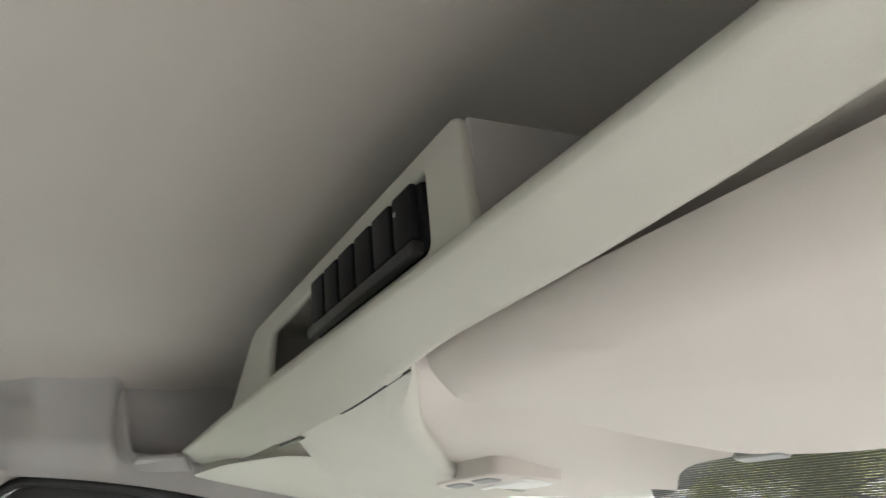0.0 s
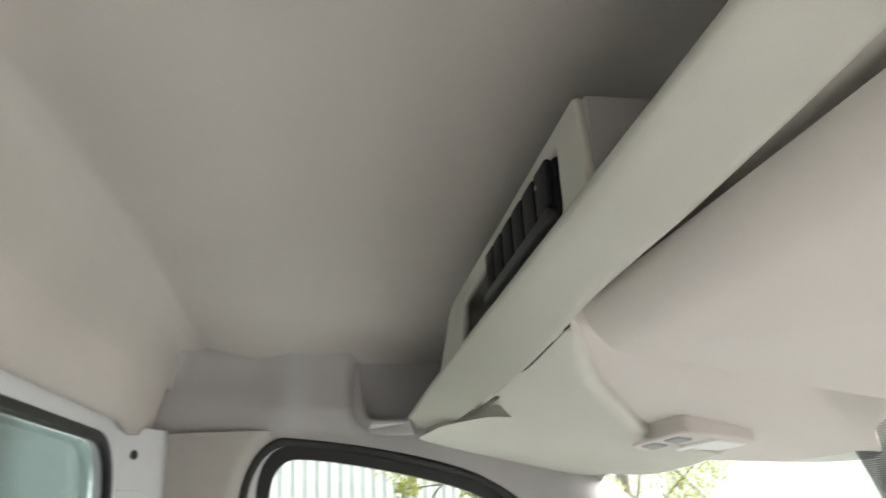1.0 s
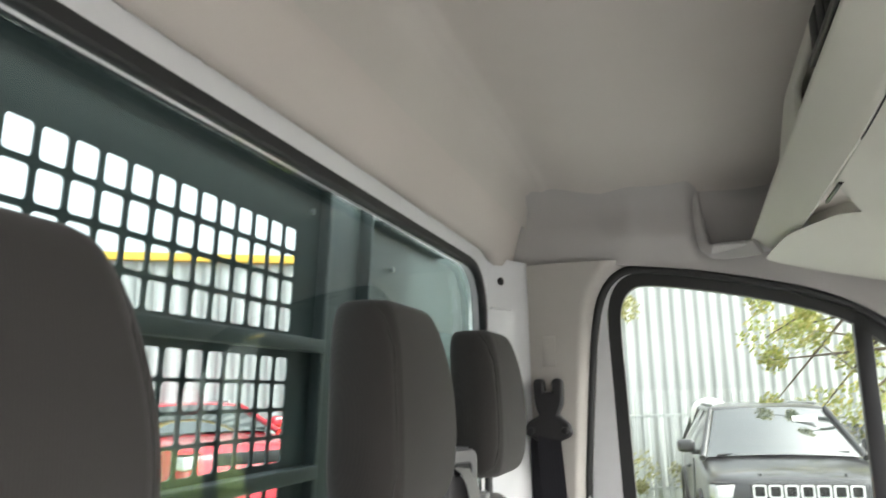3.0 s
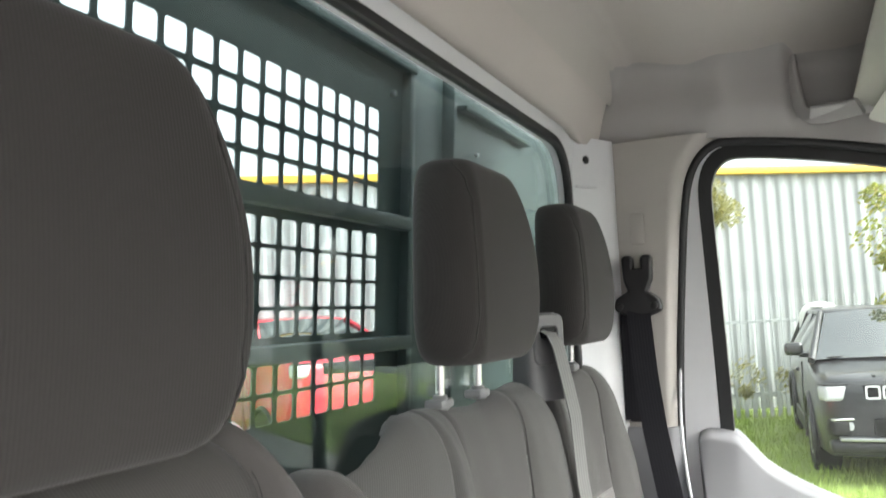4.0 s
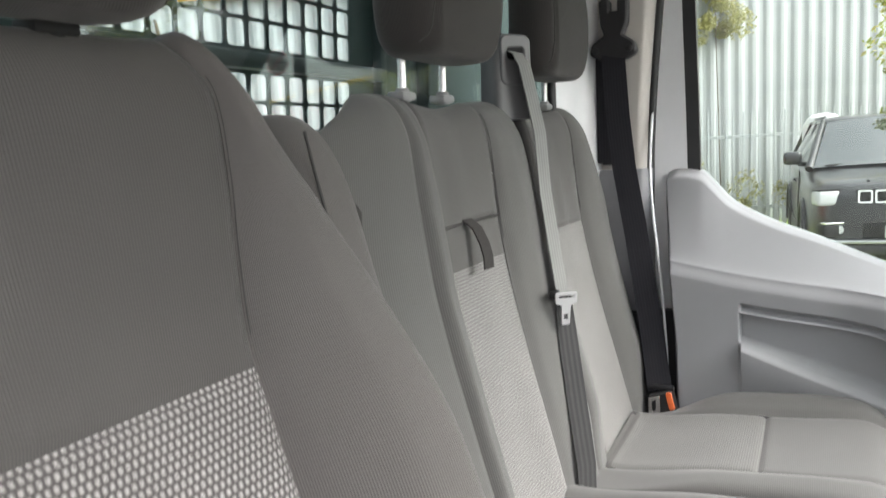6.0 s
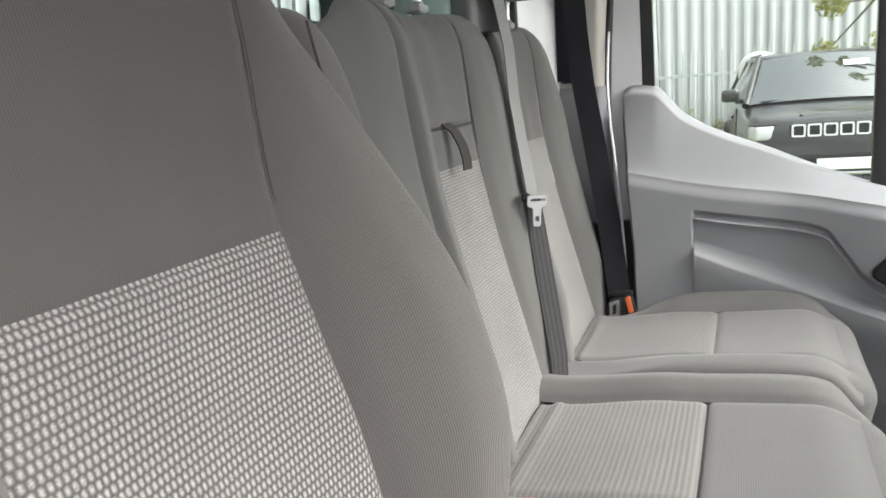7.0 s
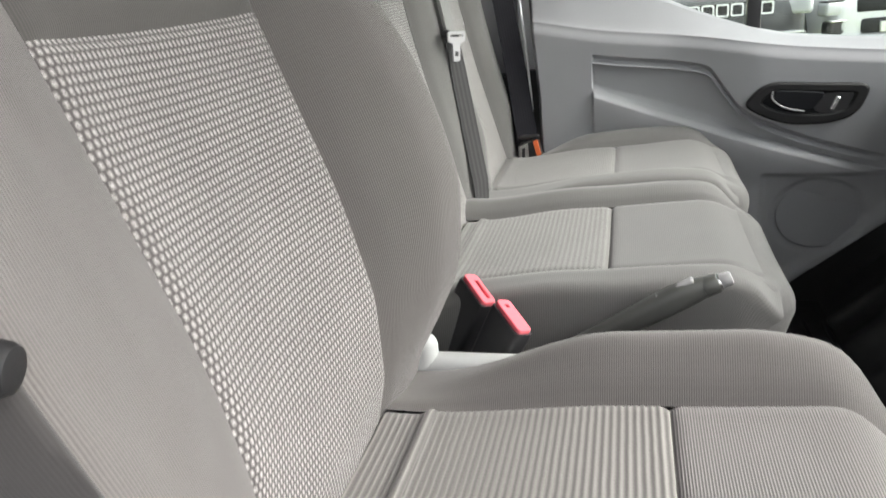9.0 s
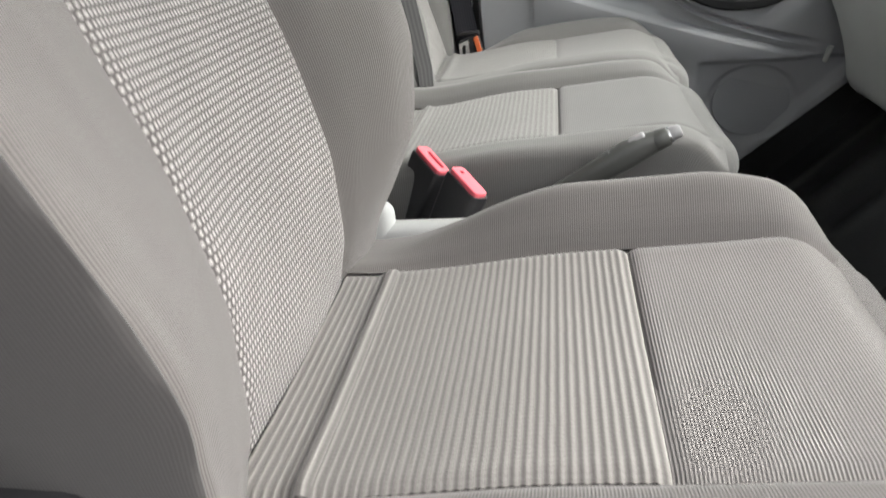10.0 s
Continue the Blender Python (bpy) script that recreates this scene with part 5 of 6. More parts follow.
tg = Matrix.Translation((-0.284, 0.328, 0.749)) @ Matrix.Rotation(radians(-38), 4, "Z") @ Matrix.Rotation(radians(-18), 4, "X") @ Matrix.Rotation(radians(14), 4, "X") @ Matrix.Diagonal((1, 0.62, 0.70, 1)) @ YZ
plate("tongue", rounded([(-0.034, 0.014), (0.034, 0.014), (0.034, -0.010), (0.014, -0.016), (0.012, -0.062), (-0.012, -0.062), (-0.014, -0.016), (-0.034, -0.010)], 0.005, 3), [rounded([(-0.007, -0.05), (0.007, -0.05), (0.007, -0.036), (-0.007, -0.036)], 0.002, 2), rounded([(-0.026, 0.0), (0.026, 0.0), (0.026, 0.008), (-0.026, 0.008)], 0.002, 2)], 0.003, tg, M_TONGUE, belt_mid, "bright steel tongue", bevel=0.0008)
part("tongue_grip", box((-0.309, 0.312, 0.749), (-0.293, 0.332, 0.764), 0.005, 2), M_BLACK, belt_mid, "black plastic grip")

# passenger shoulder belt on the pillar
belt_out = thing("seat_belt", "black passenger seat belt hung from the pillar loop", "seat belt", (-0.3, 0.82, 1.2))
clip_o = rounded([(-0.337, 1.296), (-0.324, 1.296), (-0.324, 1.268), (-0.297, 1.268), (-0.297, 1.296), (-0.284, 1.296), (-0.286, 1.250), (-0.298, 1.222), (-0.272, 1.204), (-0.268, 1.186), (-0.290, 1.176), (-0.332, 1.176), (-0.358, 1.188), (-0.354, 1.206), (-0.326, 1.222), (-0.335, 1.250)], 0.005, 3)
plate("loop", clip_o, [], 0.026, at_y(0.829), M_BLACK, belt_out, "black plastic belt loop", bevel=0.006)
for sx in (-0.350, -0.278):
    part("loop_screw", rod((sx, 0.812, 1.193), (sx, 0.822, 1.193), 0.008, 14, bevel=0.002), M_BLACK, belt_out)
part("slot", box((-0.350, 0.8455, 0.945), (-0.312, 0.8520, 1.172), 0.003, 2), M_BLACK, belt_out, "black belt slot in the trim")
PO = [(-0.312, 0.822, 1.190), (-0.311, 0.812, 1.165), (-0.303, 0.806, 1.05), (-0.291, 0.802, 0.94), (-0.264, 0.795, 0.78), (-0.239, 0.786, 0.62), (-0.223, 0.775, 0.50), (-0.215, 0.768, 0.455)]
ribbon("webbing", PO, [(1, 0.15, 0.08)] * len(PO), 0.050, C_WEB_B, belt_out, "black webbing")
PO2 = [(-0.330, 0.828, 1.185), (-0.333, 0.836, 1.16), (-0.334, 0.8405, 1.06), (-0.335, 0.8415, 0.95)]
ribbon("webbing", PO2, [(1, 0.1, 0)] * 4, 0.046, C_WEB_B, belt_out)
LM = Matrix.Translation((-0.211, 0.764, 0.432)) @ Matrix.Rotation(radians(-10), 4, "Y")
latch = plate("latch", rounded([(-0.022, 0.016), (0.022, 0.024), (0.026, -0.030), (0.012, -0.044), (-0.012, -0.042), (-0.026, -0.022)], 0.006, 4), [], 0.026, LM @ XZ, M_BLACK, belt_out, "black lower belt latch", bevel=0.005)
part("latch_bar", rod((-0.243, 0.772, 0.462), (-0.186, 0.760, 0.466), 0.0065, 12, bevel=0.002), M_BLACK, belt_out)
plate("latch_tongue", rounded([(-0.024, 0.016), (0.000, 0.020), (-0.006, -0.018), (-0.030, -0.022)], 0.003, 3), [rounded([(-0.018, 0.010), (-0.008, 0.012), (-0.013, -0.012), (-0.023, -0.014)], 0.002, 3)], 0.005, LM @ Matrix.Translation((0, -0.016, 0)) @ XZ, M_CHROME, latch, "steel tongue", bevel=0.001)
plate("latch_button", rounded([(0.014, 0.022), (0.024, 0.024), (0.026, -0.012), (0.016, -0.014)], 0.003, 3), [], 0.007, LM @ Matrix.Translation((0, -0.014, 0)) @ XZ, M_ORANGE, latch, "orange release button", bevel=0.001)

# two buckles between the seats
def buckle(name_label, base, tip, w, face_dir, slot_w, slot_at):
    th = thing("seat_belt_buckle", name_label, "buckle", base, group="seat belt buckles")
    base, tip = Vector(base), Vector(tip)
    d = (tip - base).normalized()
    side = Vector(face_dir).normalized()
    side = (side - d * side.dot(d)).normalized()
    up = d.cross(side).normalized()
    length = (tip - base).length
    m = Matrix((( side.x, up.x, d.x, base.x), (side.y, up.y, d.y, base.y), (side.z, up.z, d.z, base.z), (0, 0, 0, 1)))
    rings = []
    for t, s in ((-0.35, 0.90), (0.0, 0.96), (0.6, 1.04), (0.93, 1.08), (1.0, 1.04)):
        rings.append([tuple(m @ Vector((a, b, length * t))) for a, b in rrect(w * s * 1.02, 0.027 * s, 0.007, 4)])
    ring_loft("body", rings, M_BLACK, th)
    frame_m = m @ Matrix.Translation((0, 0, length + 0.002))
    sx, sy = slot_at
    hole = [(a + sx, b + sy) for a, b in rrect(slot_w, 0.0075, 0.002, 3)]
    plate("release_button", rrect(w * 0.96, 0.0195, 0.005, 4), [hole], 0.008, frame_m, M_RED, th, "red release button", bevel=0.0012)
    plate("slot", [(a * 0.98, b * 0.98) for a, b in rrect(w * 0.88, 0.016, 0.003, 3)], [], 0.002, frame_m @ Matrix.Translation((0, 0, -0.002)), M_BLACK, th)
    part("stalk", rod(base - d * 0.12, base + d * 0.01, 0.011, 12), M_BLACK, th, "black stalk")
    return th


buckle("black seat belt buckle with a red button beside the bench", (-0.215, -0.155, 0.362), (-0.170, -0.165, 0.450), 0.060, (0.68, -0.72, -0.15), 0.040, (0.002, 0.0025))
buckle("black seat belt buckle with a red button beside the driver seat", (-0.161, -0.212, 0.350), (-0.116, -0.222, 0.438), 0.060, (0.68, -0.72, -0.15), 0.008, (-0.018, 0.0))

# parking brake lever
lever = thing("parking_brake", "grey plastic parking brake lever between the seats", "brake lever", (0.0, -0.205, 0.40))
LP = [(-0.10, 0.355), (-0.03, 0.395), (0.03, 0.430), (0.08, 0.460), (0.105, 0.473), (0.122, 0.480)]
rings = []
for k, (x, z) in enumerate(LP):
    s = (0.80, 0.9, 1.0, 1.08, 1.0, 0.8)[k]
    rings.append([(x - 0.35 * b, -0.205 + a, z + b) for a, b in rrect(0.027 * s, 0.029 * s, 0.011, 4)])
ring_loft("grip", rings, M_LEVERGREY, lever)
part("top_insert", box((0.056, -0.214, 0.466), (0.110, -0.196, 0.4785), 0.005, 3, Matrix.Rotation(radians(-29), 4, "Y")), M_GREYPL, lever, "paler grey plastic insert")
part("collar", rod((0.116, -0.205, 0.477), (0.134, -0.205, 0.485), 0.0135, 18, 0.012, bevel=0.003), M_LEVERGREY, lever, "dark collar")
part("push_button", rod((0.132, -0.205, 0.484), (0.148, -0.205, 0.491), 0.0092, 18, 0.0085, bevel=0.003), M_GREYPL, lever, "grey push button")
part("button_ring", rod((0.1325, -0.205, 0.4842), (0.1360, -0.205, 0.4858), 0.0102, 18, bevel=0.001), M_CHROME, lever, "bright ring")
part("tunnel_cover", box((-0.20, -0.245, 0.0), (0.22, -0.165, 0.30), 0.02, 3), M_BLACK, lever, "black lever housing")

# dashboard and footwell
dash = thing("dashboard", "pale grey moulded dashboard with a square front edge", "dashboard", (0.9, 0, 0.5))
NOSE = cut_corners([(1.20, 0.86), (0.98, 0.865), (0.84, 0.80), (0.76, 0.66), (0.70, 0.612), (0.58, 0.599), (0.547, 0.592), (0.545, 0.578), (0.560, 0.525), (0.590, 0.446), (0.606, 0.39), (0.616, 0.335), (0.640, 0.312), (0.70, 0.300), (0.86, 0.29), (1.20, 0.38)], 1)
rings = []
for y in np.r_[-0.86, np.linspace(-0.84, 0.59, 34), 0.605, 0.615, 0.620]:
    bulge = 0.05 * math.exp(-((y - 0.05) / 0.20) ** 2)
    back = 0.014 * max(0.0, (y - 0.59) / 0.03) ** 2
    rings.append([(x + back - bulge * float(smooth(0.75, 0.6, x)), y, z - back * (1 if z > 0.5 else -1)) for x, z in NOSE])
ring_loft("body", rings, M_DASH, dash)
# set-back filler between the dashboard and the door
rings = []
for y in np.linspace(0.612, 0.80, 14):
    t = (y - 0.612) / 0.188
    rings.append([(x + 0.045 + 0.03 * t - 0.035 * float(smooth(0.40, 0.30, z)), y, z - 0.012 - 0.05 * t * float(smooth(0.5, 0.6, z))) for x, z in NOSE])
ring_loft("end_filler", rings, M_LOWER, dash, "dark grey filler beside the door")
tube("finger_recess", cut_corners([(0.606, 0.680, 0.396), (0.600, 0.686, 0.372), (0.601, 0.700, 0.360), (0.608, 0.716, 0.364), (0.616, 0.722, 0.386)], 2, False), 0.0052, M_DASH, dash, "small rounded lip")
part("centre_stack", box((0.57, -0.12, 0.30), (0.72, 0.20, 0.74), 0.04, 4), M_GREYPL, dash, "grey centre stack")
part("gear_boot", rod((0.70, 0.02, 0.42), (0.63, 0.02, 0.50), 0.05, 20, 0.018, bevel=0.004), M_BLACK, dash, "black gear lever boot")
part("gear_knob", rod((0.63, 0.02, 0.50), (0.60, 0.02, 0.545), 0.020, 20, 0.026, bevel=0.01), M_BLACK, dash, "black gear knob")


# ---------- load guard behind the cab ----------
guard = thing("headboard_guard", "dark green-grey steel headboard with punched mesh panels behind the cab", "load guard", (-0.66, 0, 0.3))
LEAN = Matrix.Translation((-0.650, 0, 1.56)) @ Matrix.Rotation(radians(3.6), 4, "Y") @ Matrix.Translation((0, 0, -1.56))


def mesh_panel(y0, y1, z0, z1, rows, cols_end, pitch=0.0462, hole=0.0385):
    holes = []
    for zt in rows:
        y = cols_end
        while y - hole > y0 + 0.02:
            holes.append([(y - hole / 2 + a, zt - hole / 2 + b) for a, b in rrect(hole, hole, 0.006, 2)])
            y -= pitch
    return rounded([(y0, z0), (y1, z0), (y1, z1), (y0, z1)], 0.002, 1), holes


ROW_A = [1.558 - 0.0462 * k for k in range(4)]
ROW_B = [1.337 - 0.0440 * k for k in range(4)]
ROW_C = [1.128 - 0.0440 * k for k in range(2)]
for rows, z0, z1 in ((ROW_A, 1.368, 1.648), (ROW_B, 1.150, 1.364), (ROW_C, 0.60, 1.146)):
    o, h = mesh_panel(-1.0, 0.418, z0, z1, rows, 0.334)
    plate("mesh_panel", o, h, 0.003, LEAN @ YZ, M_GUARD, guard, "punched steel mesh panel")
for z in (1.363, 1.147, 0.85):
    pb = box((0.002, -1.0, z - 0.014), (0.030, 0.418, z + 0.010), 0.003)
    bmesh.ops.transform(pb, matrix=LEAN, verts=pb.verts)
    part("cross_bar", pb, M_GUARD, guard)
for y0, y1, x0, x1, zt in ((0.414, 0.436, -0.03, 0.02, 1.66), (0.45, 0.615, -0.05, -0.01, 1.80), (0.628, 0.644, -0.05, 0.01, 1.80), (-1.03, -1.0, -0.03, 0.02, 1.66)):
    pb = box((x0, y0, 0.1), (x1, y1, zt), 0.004)
    bmesh.ops.transform(pb, matrix=LEAN, verts=pb.verts)
    part("post", pb, M_GUARD, guard)
pb = box((-0.03, -1.0, 1.648), (0.025, 0.436, 1.672), 0.004)
bmesh.ops.transform(pb, matrix=LEAN, verts=pb.verts)
part("top_rail", pb, M_GUARD, guard)
plate("side_panel", [(0.66, 0.30), (1.43, 0.30), (1.43, 1.86), (0.66, 1.86)], [], 0.004, LEAN @ Matrix.Translation((-0.006, 0, 0)) @ YZ, M_GUARD, guard, "plain steel side panel")
pb = box((-0.02, 0.67, 1.636), (0.022, 1.10, 1.650), 0.004)
bmesh.ops.transform(pb, matrix=LEAN, verts=pb.verts)
part("side_rail", pb, M_GUARD, guard)
# the second head stands in for a small hole with light behind it
for y, z in ((0.375, 1.60), (0.765, 1.555), (0.425, 1.30), (0.425, 1.10)):
    bb = rod((0.0, y, z), (0.010, y, z), 0.0055, 12, bevel=0.0015)
    bmesh.ops.transform(bb, matrix=LEAN, verts=bb.verts)
    part("bolt", bb, M_STEEL, guard, "bolt head, one standing in for light through a hole")
tray = part("load_bed", box((-4.2, -1.05, 0.07), (-0.72, 1.05, 0.14), 0.01), M_GUARD)
tagged(tray, "dark steel flat load bed behind the headboard", "load bed")

# ---------- outside ----------
GZ = -0.55
# yard ground is kept pale to throw light up into the cab
M_YARD = mat("pale_bounce_ground", (0.30, 0.296, 0.285), 0.9, vary=0.25, scale=0.6, fine=90, bump=0.6, bump_dist=0.006)
M_GRASSBED = mat("grass_bed", (0.21, 0.28, 0.07), 0.95, vary=0.35, scale=1.5, fine=40, bump=0.8, bump_dist=0.02)
M_BLADE = mat("grass_blades", (0.30, 0.40, 0.10), 0.7, vary=0.4, scale=2.0, fine=30, bump=0.0)
M_SHEET = mat("painted_sheet_metal", (0.33, 0.345, 0.352), 0.5, vary=0.10, scale=0.8, fine=25, bump=0.05)
M_PALING = mat("galvanised_steel", (0.40, 0.42, 0.43), 0.5, metal=0.3, vary=0.18, scale=3, fine=60, bump=0.1)
M_YELLOW = mat("yellow_paint", (0.72, 0.46, 0.07), 0.5, vary=0.12, scale=1.5, fine=30, bump=0.05)
M_LEAF = mat("leaves", (0.22, 0.25, 0.075), 0.6, vary=0.55, scale=1.6, fine=12, bump=0.0)
M_LEAFY = mat("yellow_leaves", (0.38, 0.34, 0.12), 0.6, vary=0.5, scale=1.6, fine=12, bump=0.0)
M_DRYLEAF = mat("dry_leaves", (0.30, 0.29, 0.13), 0.7, vary=0.5, scale=1.6, fine=12, bump=0.0)
for leaf, colour in ((M_LEAF, (0.36, 0.40, 0.10, 1)), (M_LEAFY, (0.52, 0.46, 0.16, 1)), (M_DRYLEAF, (0.42, 0.40, 0.16, 1))):
    ln, ll = leaf.node_tree.nodes, leaf.node_tree.links
    through_leaf = ln.new("ShaderNodeBsdfTranslucent")
    through_leaf.inputs["Color"].default_value = colour
    both = ln.new("ShaderNodeMixShader")
    both.inputs[0].default_value = 0.45
    ll.new(ln["Principled BSDF"].outputs[0], both.inputs[1])
    ll.new(through_leaf.outputs[0], both.inputs[2])
    ll.new(both.outputs[0], ln["Material Output"].inputs[0])
M_BARK = mat("bark", (0.10, 0.075, 0.055), 0.9, vary=0.3, scale=6, fine=60, bump=0.7, bump_dist=0.01)
M_CARGREY = mat("dark_grey_car_paint", (0.020, 0.021, 0.023), 0.28, metal=0.0, vary=0.06, scale=2, bump=0.0, coat=0.6, spec=0.5)
M_CARRED = mat("red_car_paint", (0.50, 0.025, 0.04), 0.25, vary=0.06, scale=2, bump=0.0, coat=1.0)
M_CARWHITE = mat("white_car_paint", (0.74, 0.75, 0.76), 0.25, vary=0.04, scale=2, bump=0.0, coat=1.0)
M_TYRE = mat("tyre_rubber", (0.02, 0.02, 0.021), 0.8, vary=0.2, fine=60)
M_LAMPG = mat("headlamp_glass", (0.42, 0.43, 0.44), 0.12, vary=0.15, scale=20, bump=0.05, coat=1.0)

ground = part("ground", box((-300, -300, GZ - 0.2), (300, 300, GZ), 0.0), M_YARD)
structure(ground, "yard ground reaching to the horizon, made pale to bounce light", "ground")

FO, FD = Vector((-1.4, 12.2, 0)), Vector((1.0, 0.63, 0)).normalized()
FN = Vector((FD.y, -FD.x, 0))      # towards the van


def along(s, off, z):
    p = FO + FD * s + FN * off
    return (p.x, p.y, z)


verge_pts = [along(-22, -0.5, 0), along(26, -0.5, 0), along(26, 7.2, 0), along(1, 7.2, 0), along(-3, 4.6, 0), along(-22, 3.0, 0)]
bm = bmesh.new()
low = [bm.verts.new((p[0], p[1], GZ - 0.02)) for p in verge_pts]
high = [bm.verts.new((p[0], p[1], GZ + 0.03)) for p in verge_pts]
bm.faces.new(high)
for i in range(len(low)):
    bm.faces.new((low[i], low[(i + 1) % len(low)], high[(i + 1) % len(low)], high[i]))
verge = part("grass_verge", bm, M_GRASSBED)
structure(verge, "bright green grass strip in front of the fence", "grass")
rng = np.random.default_rng(5)
verts, faces = [], []
for k in range(26000):
    s, off = rng.uniform(-6, 9), rng.uniform(0.2, 6.8)
    x, y, _ = along(s, off, 0)
    hgt, ang, lean = rng.uniform(0.05, 0.14), rng.uniform(0, 6.28), rng.uniform(-0.05, 0.05)
    dx, dy = 0.006 * math.cos(ang), 0.006 * math.sin(ang)
    i = len(verts)
    verts += [(x - dx, y - dy, GZ + 0.028), (x + dx, y + dy, GZ + 0.028), (x + lean, y + lean * 0.5, GZ + 0.03 + hgt)]
    faces.append((i, i + 1, i + 2))
blades = place("grass_blades", mesh_of("grass_blades", verts, faces, smooth=False), M_BLADE, verge)
tagged(blades, "loose green grass blades", kind="stuff")

fence = thing("sheet_fence", "tall pale corrugated sheet fence with a yellow top rail", "fence", along(0, 0, GZ))
verts, faces = [], []
S = np.arange(-24, 26, 0.025)
for i, s in enumerate(S):
    ph = (s / 0.24) % 1.0
    off = 0.014 * float(np.clip(abs(ph - 0.5) * 8 - 2, -1, 1))
    verts += [along(s, off, GZ), along(s, off, 3.40)]
    if i:
        faces.append((2 * i - 2, 2 * i, 2 * i + 1, 2 * i - 1))
me = mesh_of("sheet", verts, faces, smooth=False)
place("sheet", me, M_SHEET, fence)
a, b = Vector(along(-24, 0.06, 3.44)), Vector(along(26, 0.06, 3.44))
mid, turn = (a + b) / 2, Matrix.Rotation(math.atan2(FD.y, FD.x), 4, "Z")
L = (b - a).length
part("top_rail", box((mid.x - L / 2, mid.y - 0.05, 3.37), (mid.x + L / 2, mid.y + 0.05, 3.49), 0.01, 2, turn), M_YELLOW, fence, "yellow painted rail")
palisade = thing("palisade_fence", "galvanised steel palisade fence with vertical palings", "fence", along(0, 0.9, GZ))
bmp = box((-0.032, -0.006, 0.0), (0.032, 0.006, 1.85), 0.0)
me = bpy.data.meshes.new("paling")
tip = [v for v in bmp.verts if v.co.z > 1]
for v in tip:
    v.co.x *= 0.35
bmp2 = bmp
bmp2.to_mesh(me)
bmp2.free()
me.materials.append(M_PALING)
for k in range(120):
    s = -4.0 + k * 0.135
    p = along(s, 0.9, GZ)
    ob = new("paling", me)
    ob.parent = palisade
    ob.matrix_parent_inverse = BASE[palisade].inverted()
    ob.matrix_basis = Matrix.Translation(p) @ turn @ Matrix.Rotation(radians(rng.uniform(-0.8, 0.8)), 4, "Y")
for z in (GZ + 0.35, GZ + 1.45):
    c = Vector(along(4.0, 0.86, z))
    part("rail", box((c.x - 8.3, c.y - 0.02, c.z), (c.x + 8.3, c.y + 0.02, c.z + 0.05), 0.004, 1, turn), M_PALING, palisade)


def leaves(name, blobs, count, size, material, parent, seed, label=""):
    """Many small leaves gathered in clumps: blobs are (centre, radius) pairs."""
    r = np.random.default_rng(seed)
    verts, faces = [], []
    for k in range(count):
        c, rad = blobs[r.integers(len(blobs))]
        d = r.normal(size=3)
        d = d / np.linalg.norm(d) * rad * r.uniform(0.25, 1.0) ** 0.6
        p = Vector(c) + Vector(d)
        n = Vector(r.normal(size=3)).normalized()
        t = n.orthogonal().normalized()
        w = n.cross(t)
        sz = size * r.uniform(0.6, 1.4)
        i = len(verts)
        verts += [p - t * sz, p + w * sz * 0.42 + n * sz * 0.1, p + t * sz, p - w * sz * 0.42 + n * sz * 0.1]
        faces.append((i, i + 1, i + 2, i + 3))
    ob = place(name, mesh_of(name, verts, faces, smooth=False), material, parent, label)
    return tagged(ob, kind="stuff")


def tree(base, top, clumps, seed, label, leaf_count=5000, leaf_size=0.040):
    th = thing("tree", label, "tree", base, group="trees by the fence")
    r = np.random.default_rng(seed)
    base, top = Vector(base), Vector(top)
    pts = [base.lerp(top, t) + Vector((r.normal() * 0.05, r.normal() * 0.05, 0)) * t for t in np.linspace(0, 1, 8)]
    rings = []
    for k, p in enumerate(pts):
        rad = 0.10 * (1 - 0.8 * k / 7)
        rings.append([(p.x + rad * math.cos(a), p.y + rad * math.sin(a), p.z) for a in np.linspace(0, 2 * math.pi, 10, endpoint=False)])
    trunk = ring_loft("trunk", rings, M_BARK, th, "brown bark trunk")
    for c, rad in clumps:
        st = pts[r.integers(2, 7)]
        part("limb", rod(st, Vector(c), 0.03, 8, 0.008), M_BARK, trunk)
    leaves("crown", clumps, leaf_count, leaf_size, M_LEAF, th, seed, "yellow-green leaves")
    leaves("crown", clumps, leaf_count // 2, leaf_size, M_LEAFY, th, seed + 1, "yellowing leaves")
    return th


r7 = np.random.default_rng(7)
cl = [((2.0 + r7.uniform(-1.1, 1.5), 10.3 + r7.uniform(-0.8, 0.8), 1.9 + r7.uniform(-0.9, 1.2)), r7.uniform(0.16, 0.38)) for k in range(26)]
tree((3.2, 10.6, GZ), (2.6, 10.4, 3.6), cl, 11, "leafy yellow-green tree hanging over the parked car", 4200)
cl = [((5.0 + r7.uniform(-1.4, 1.6), 12.0 + r7.uniform(-1.0, 1.0), 2.0 + r7.uniform(-1.2, 1.6)), r7.uniform(0.3, 0.6)) for k in range(22)]
tree((5.2, 12.4, GZ), (5.0, 12.2, 4.2), cl, 21, "larger yellow-green tree beside the fence", 5600)
cl = [((11.8 + r7.uniform(-2.4, 2.4), 8.2 + r7.uniform(-2.0, 2.0), 2.6 + r7.uniform(-2.2, 2.4)), r7.uniform(0.5, 1.0)) for k in range(40)]
tree((12.0, 8.6, GZ), (11.8, 8.2, 5.2), cl, 51, "broad pale green tree in front of the windscreen", 14000, 0.07)
cl = [((-7.5 + r7.uniform(-1.2, 1.2), 6.2 + r7.uniform(-1.0, 1.0), 1.6 + r7.uniform(-1.0, 1.0)), r7.uniform(0.3, 0.6)) for k in range(4)]
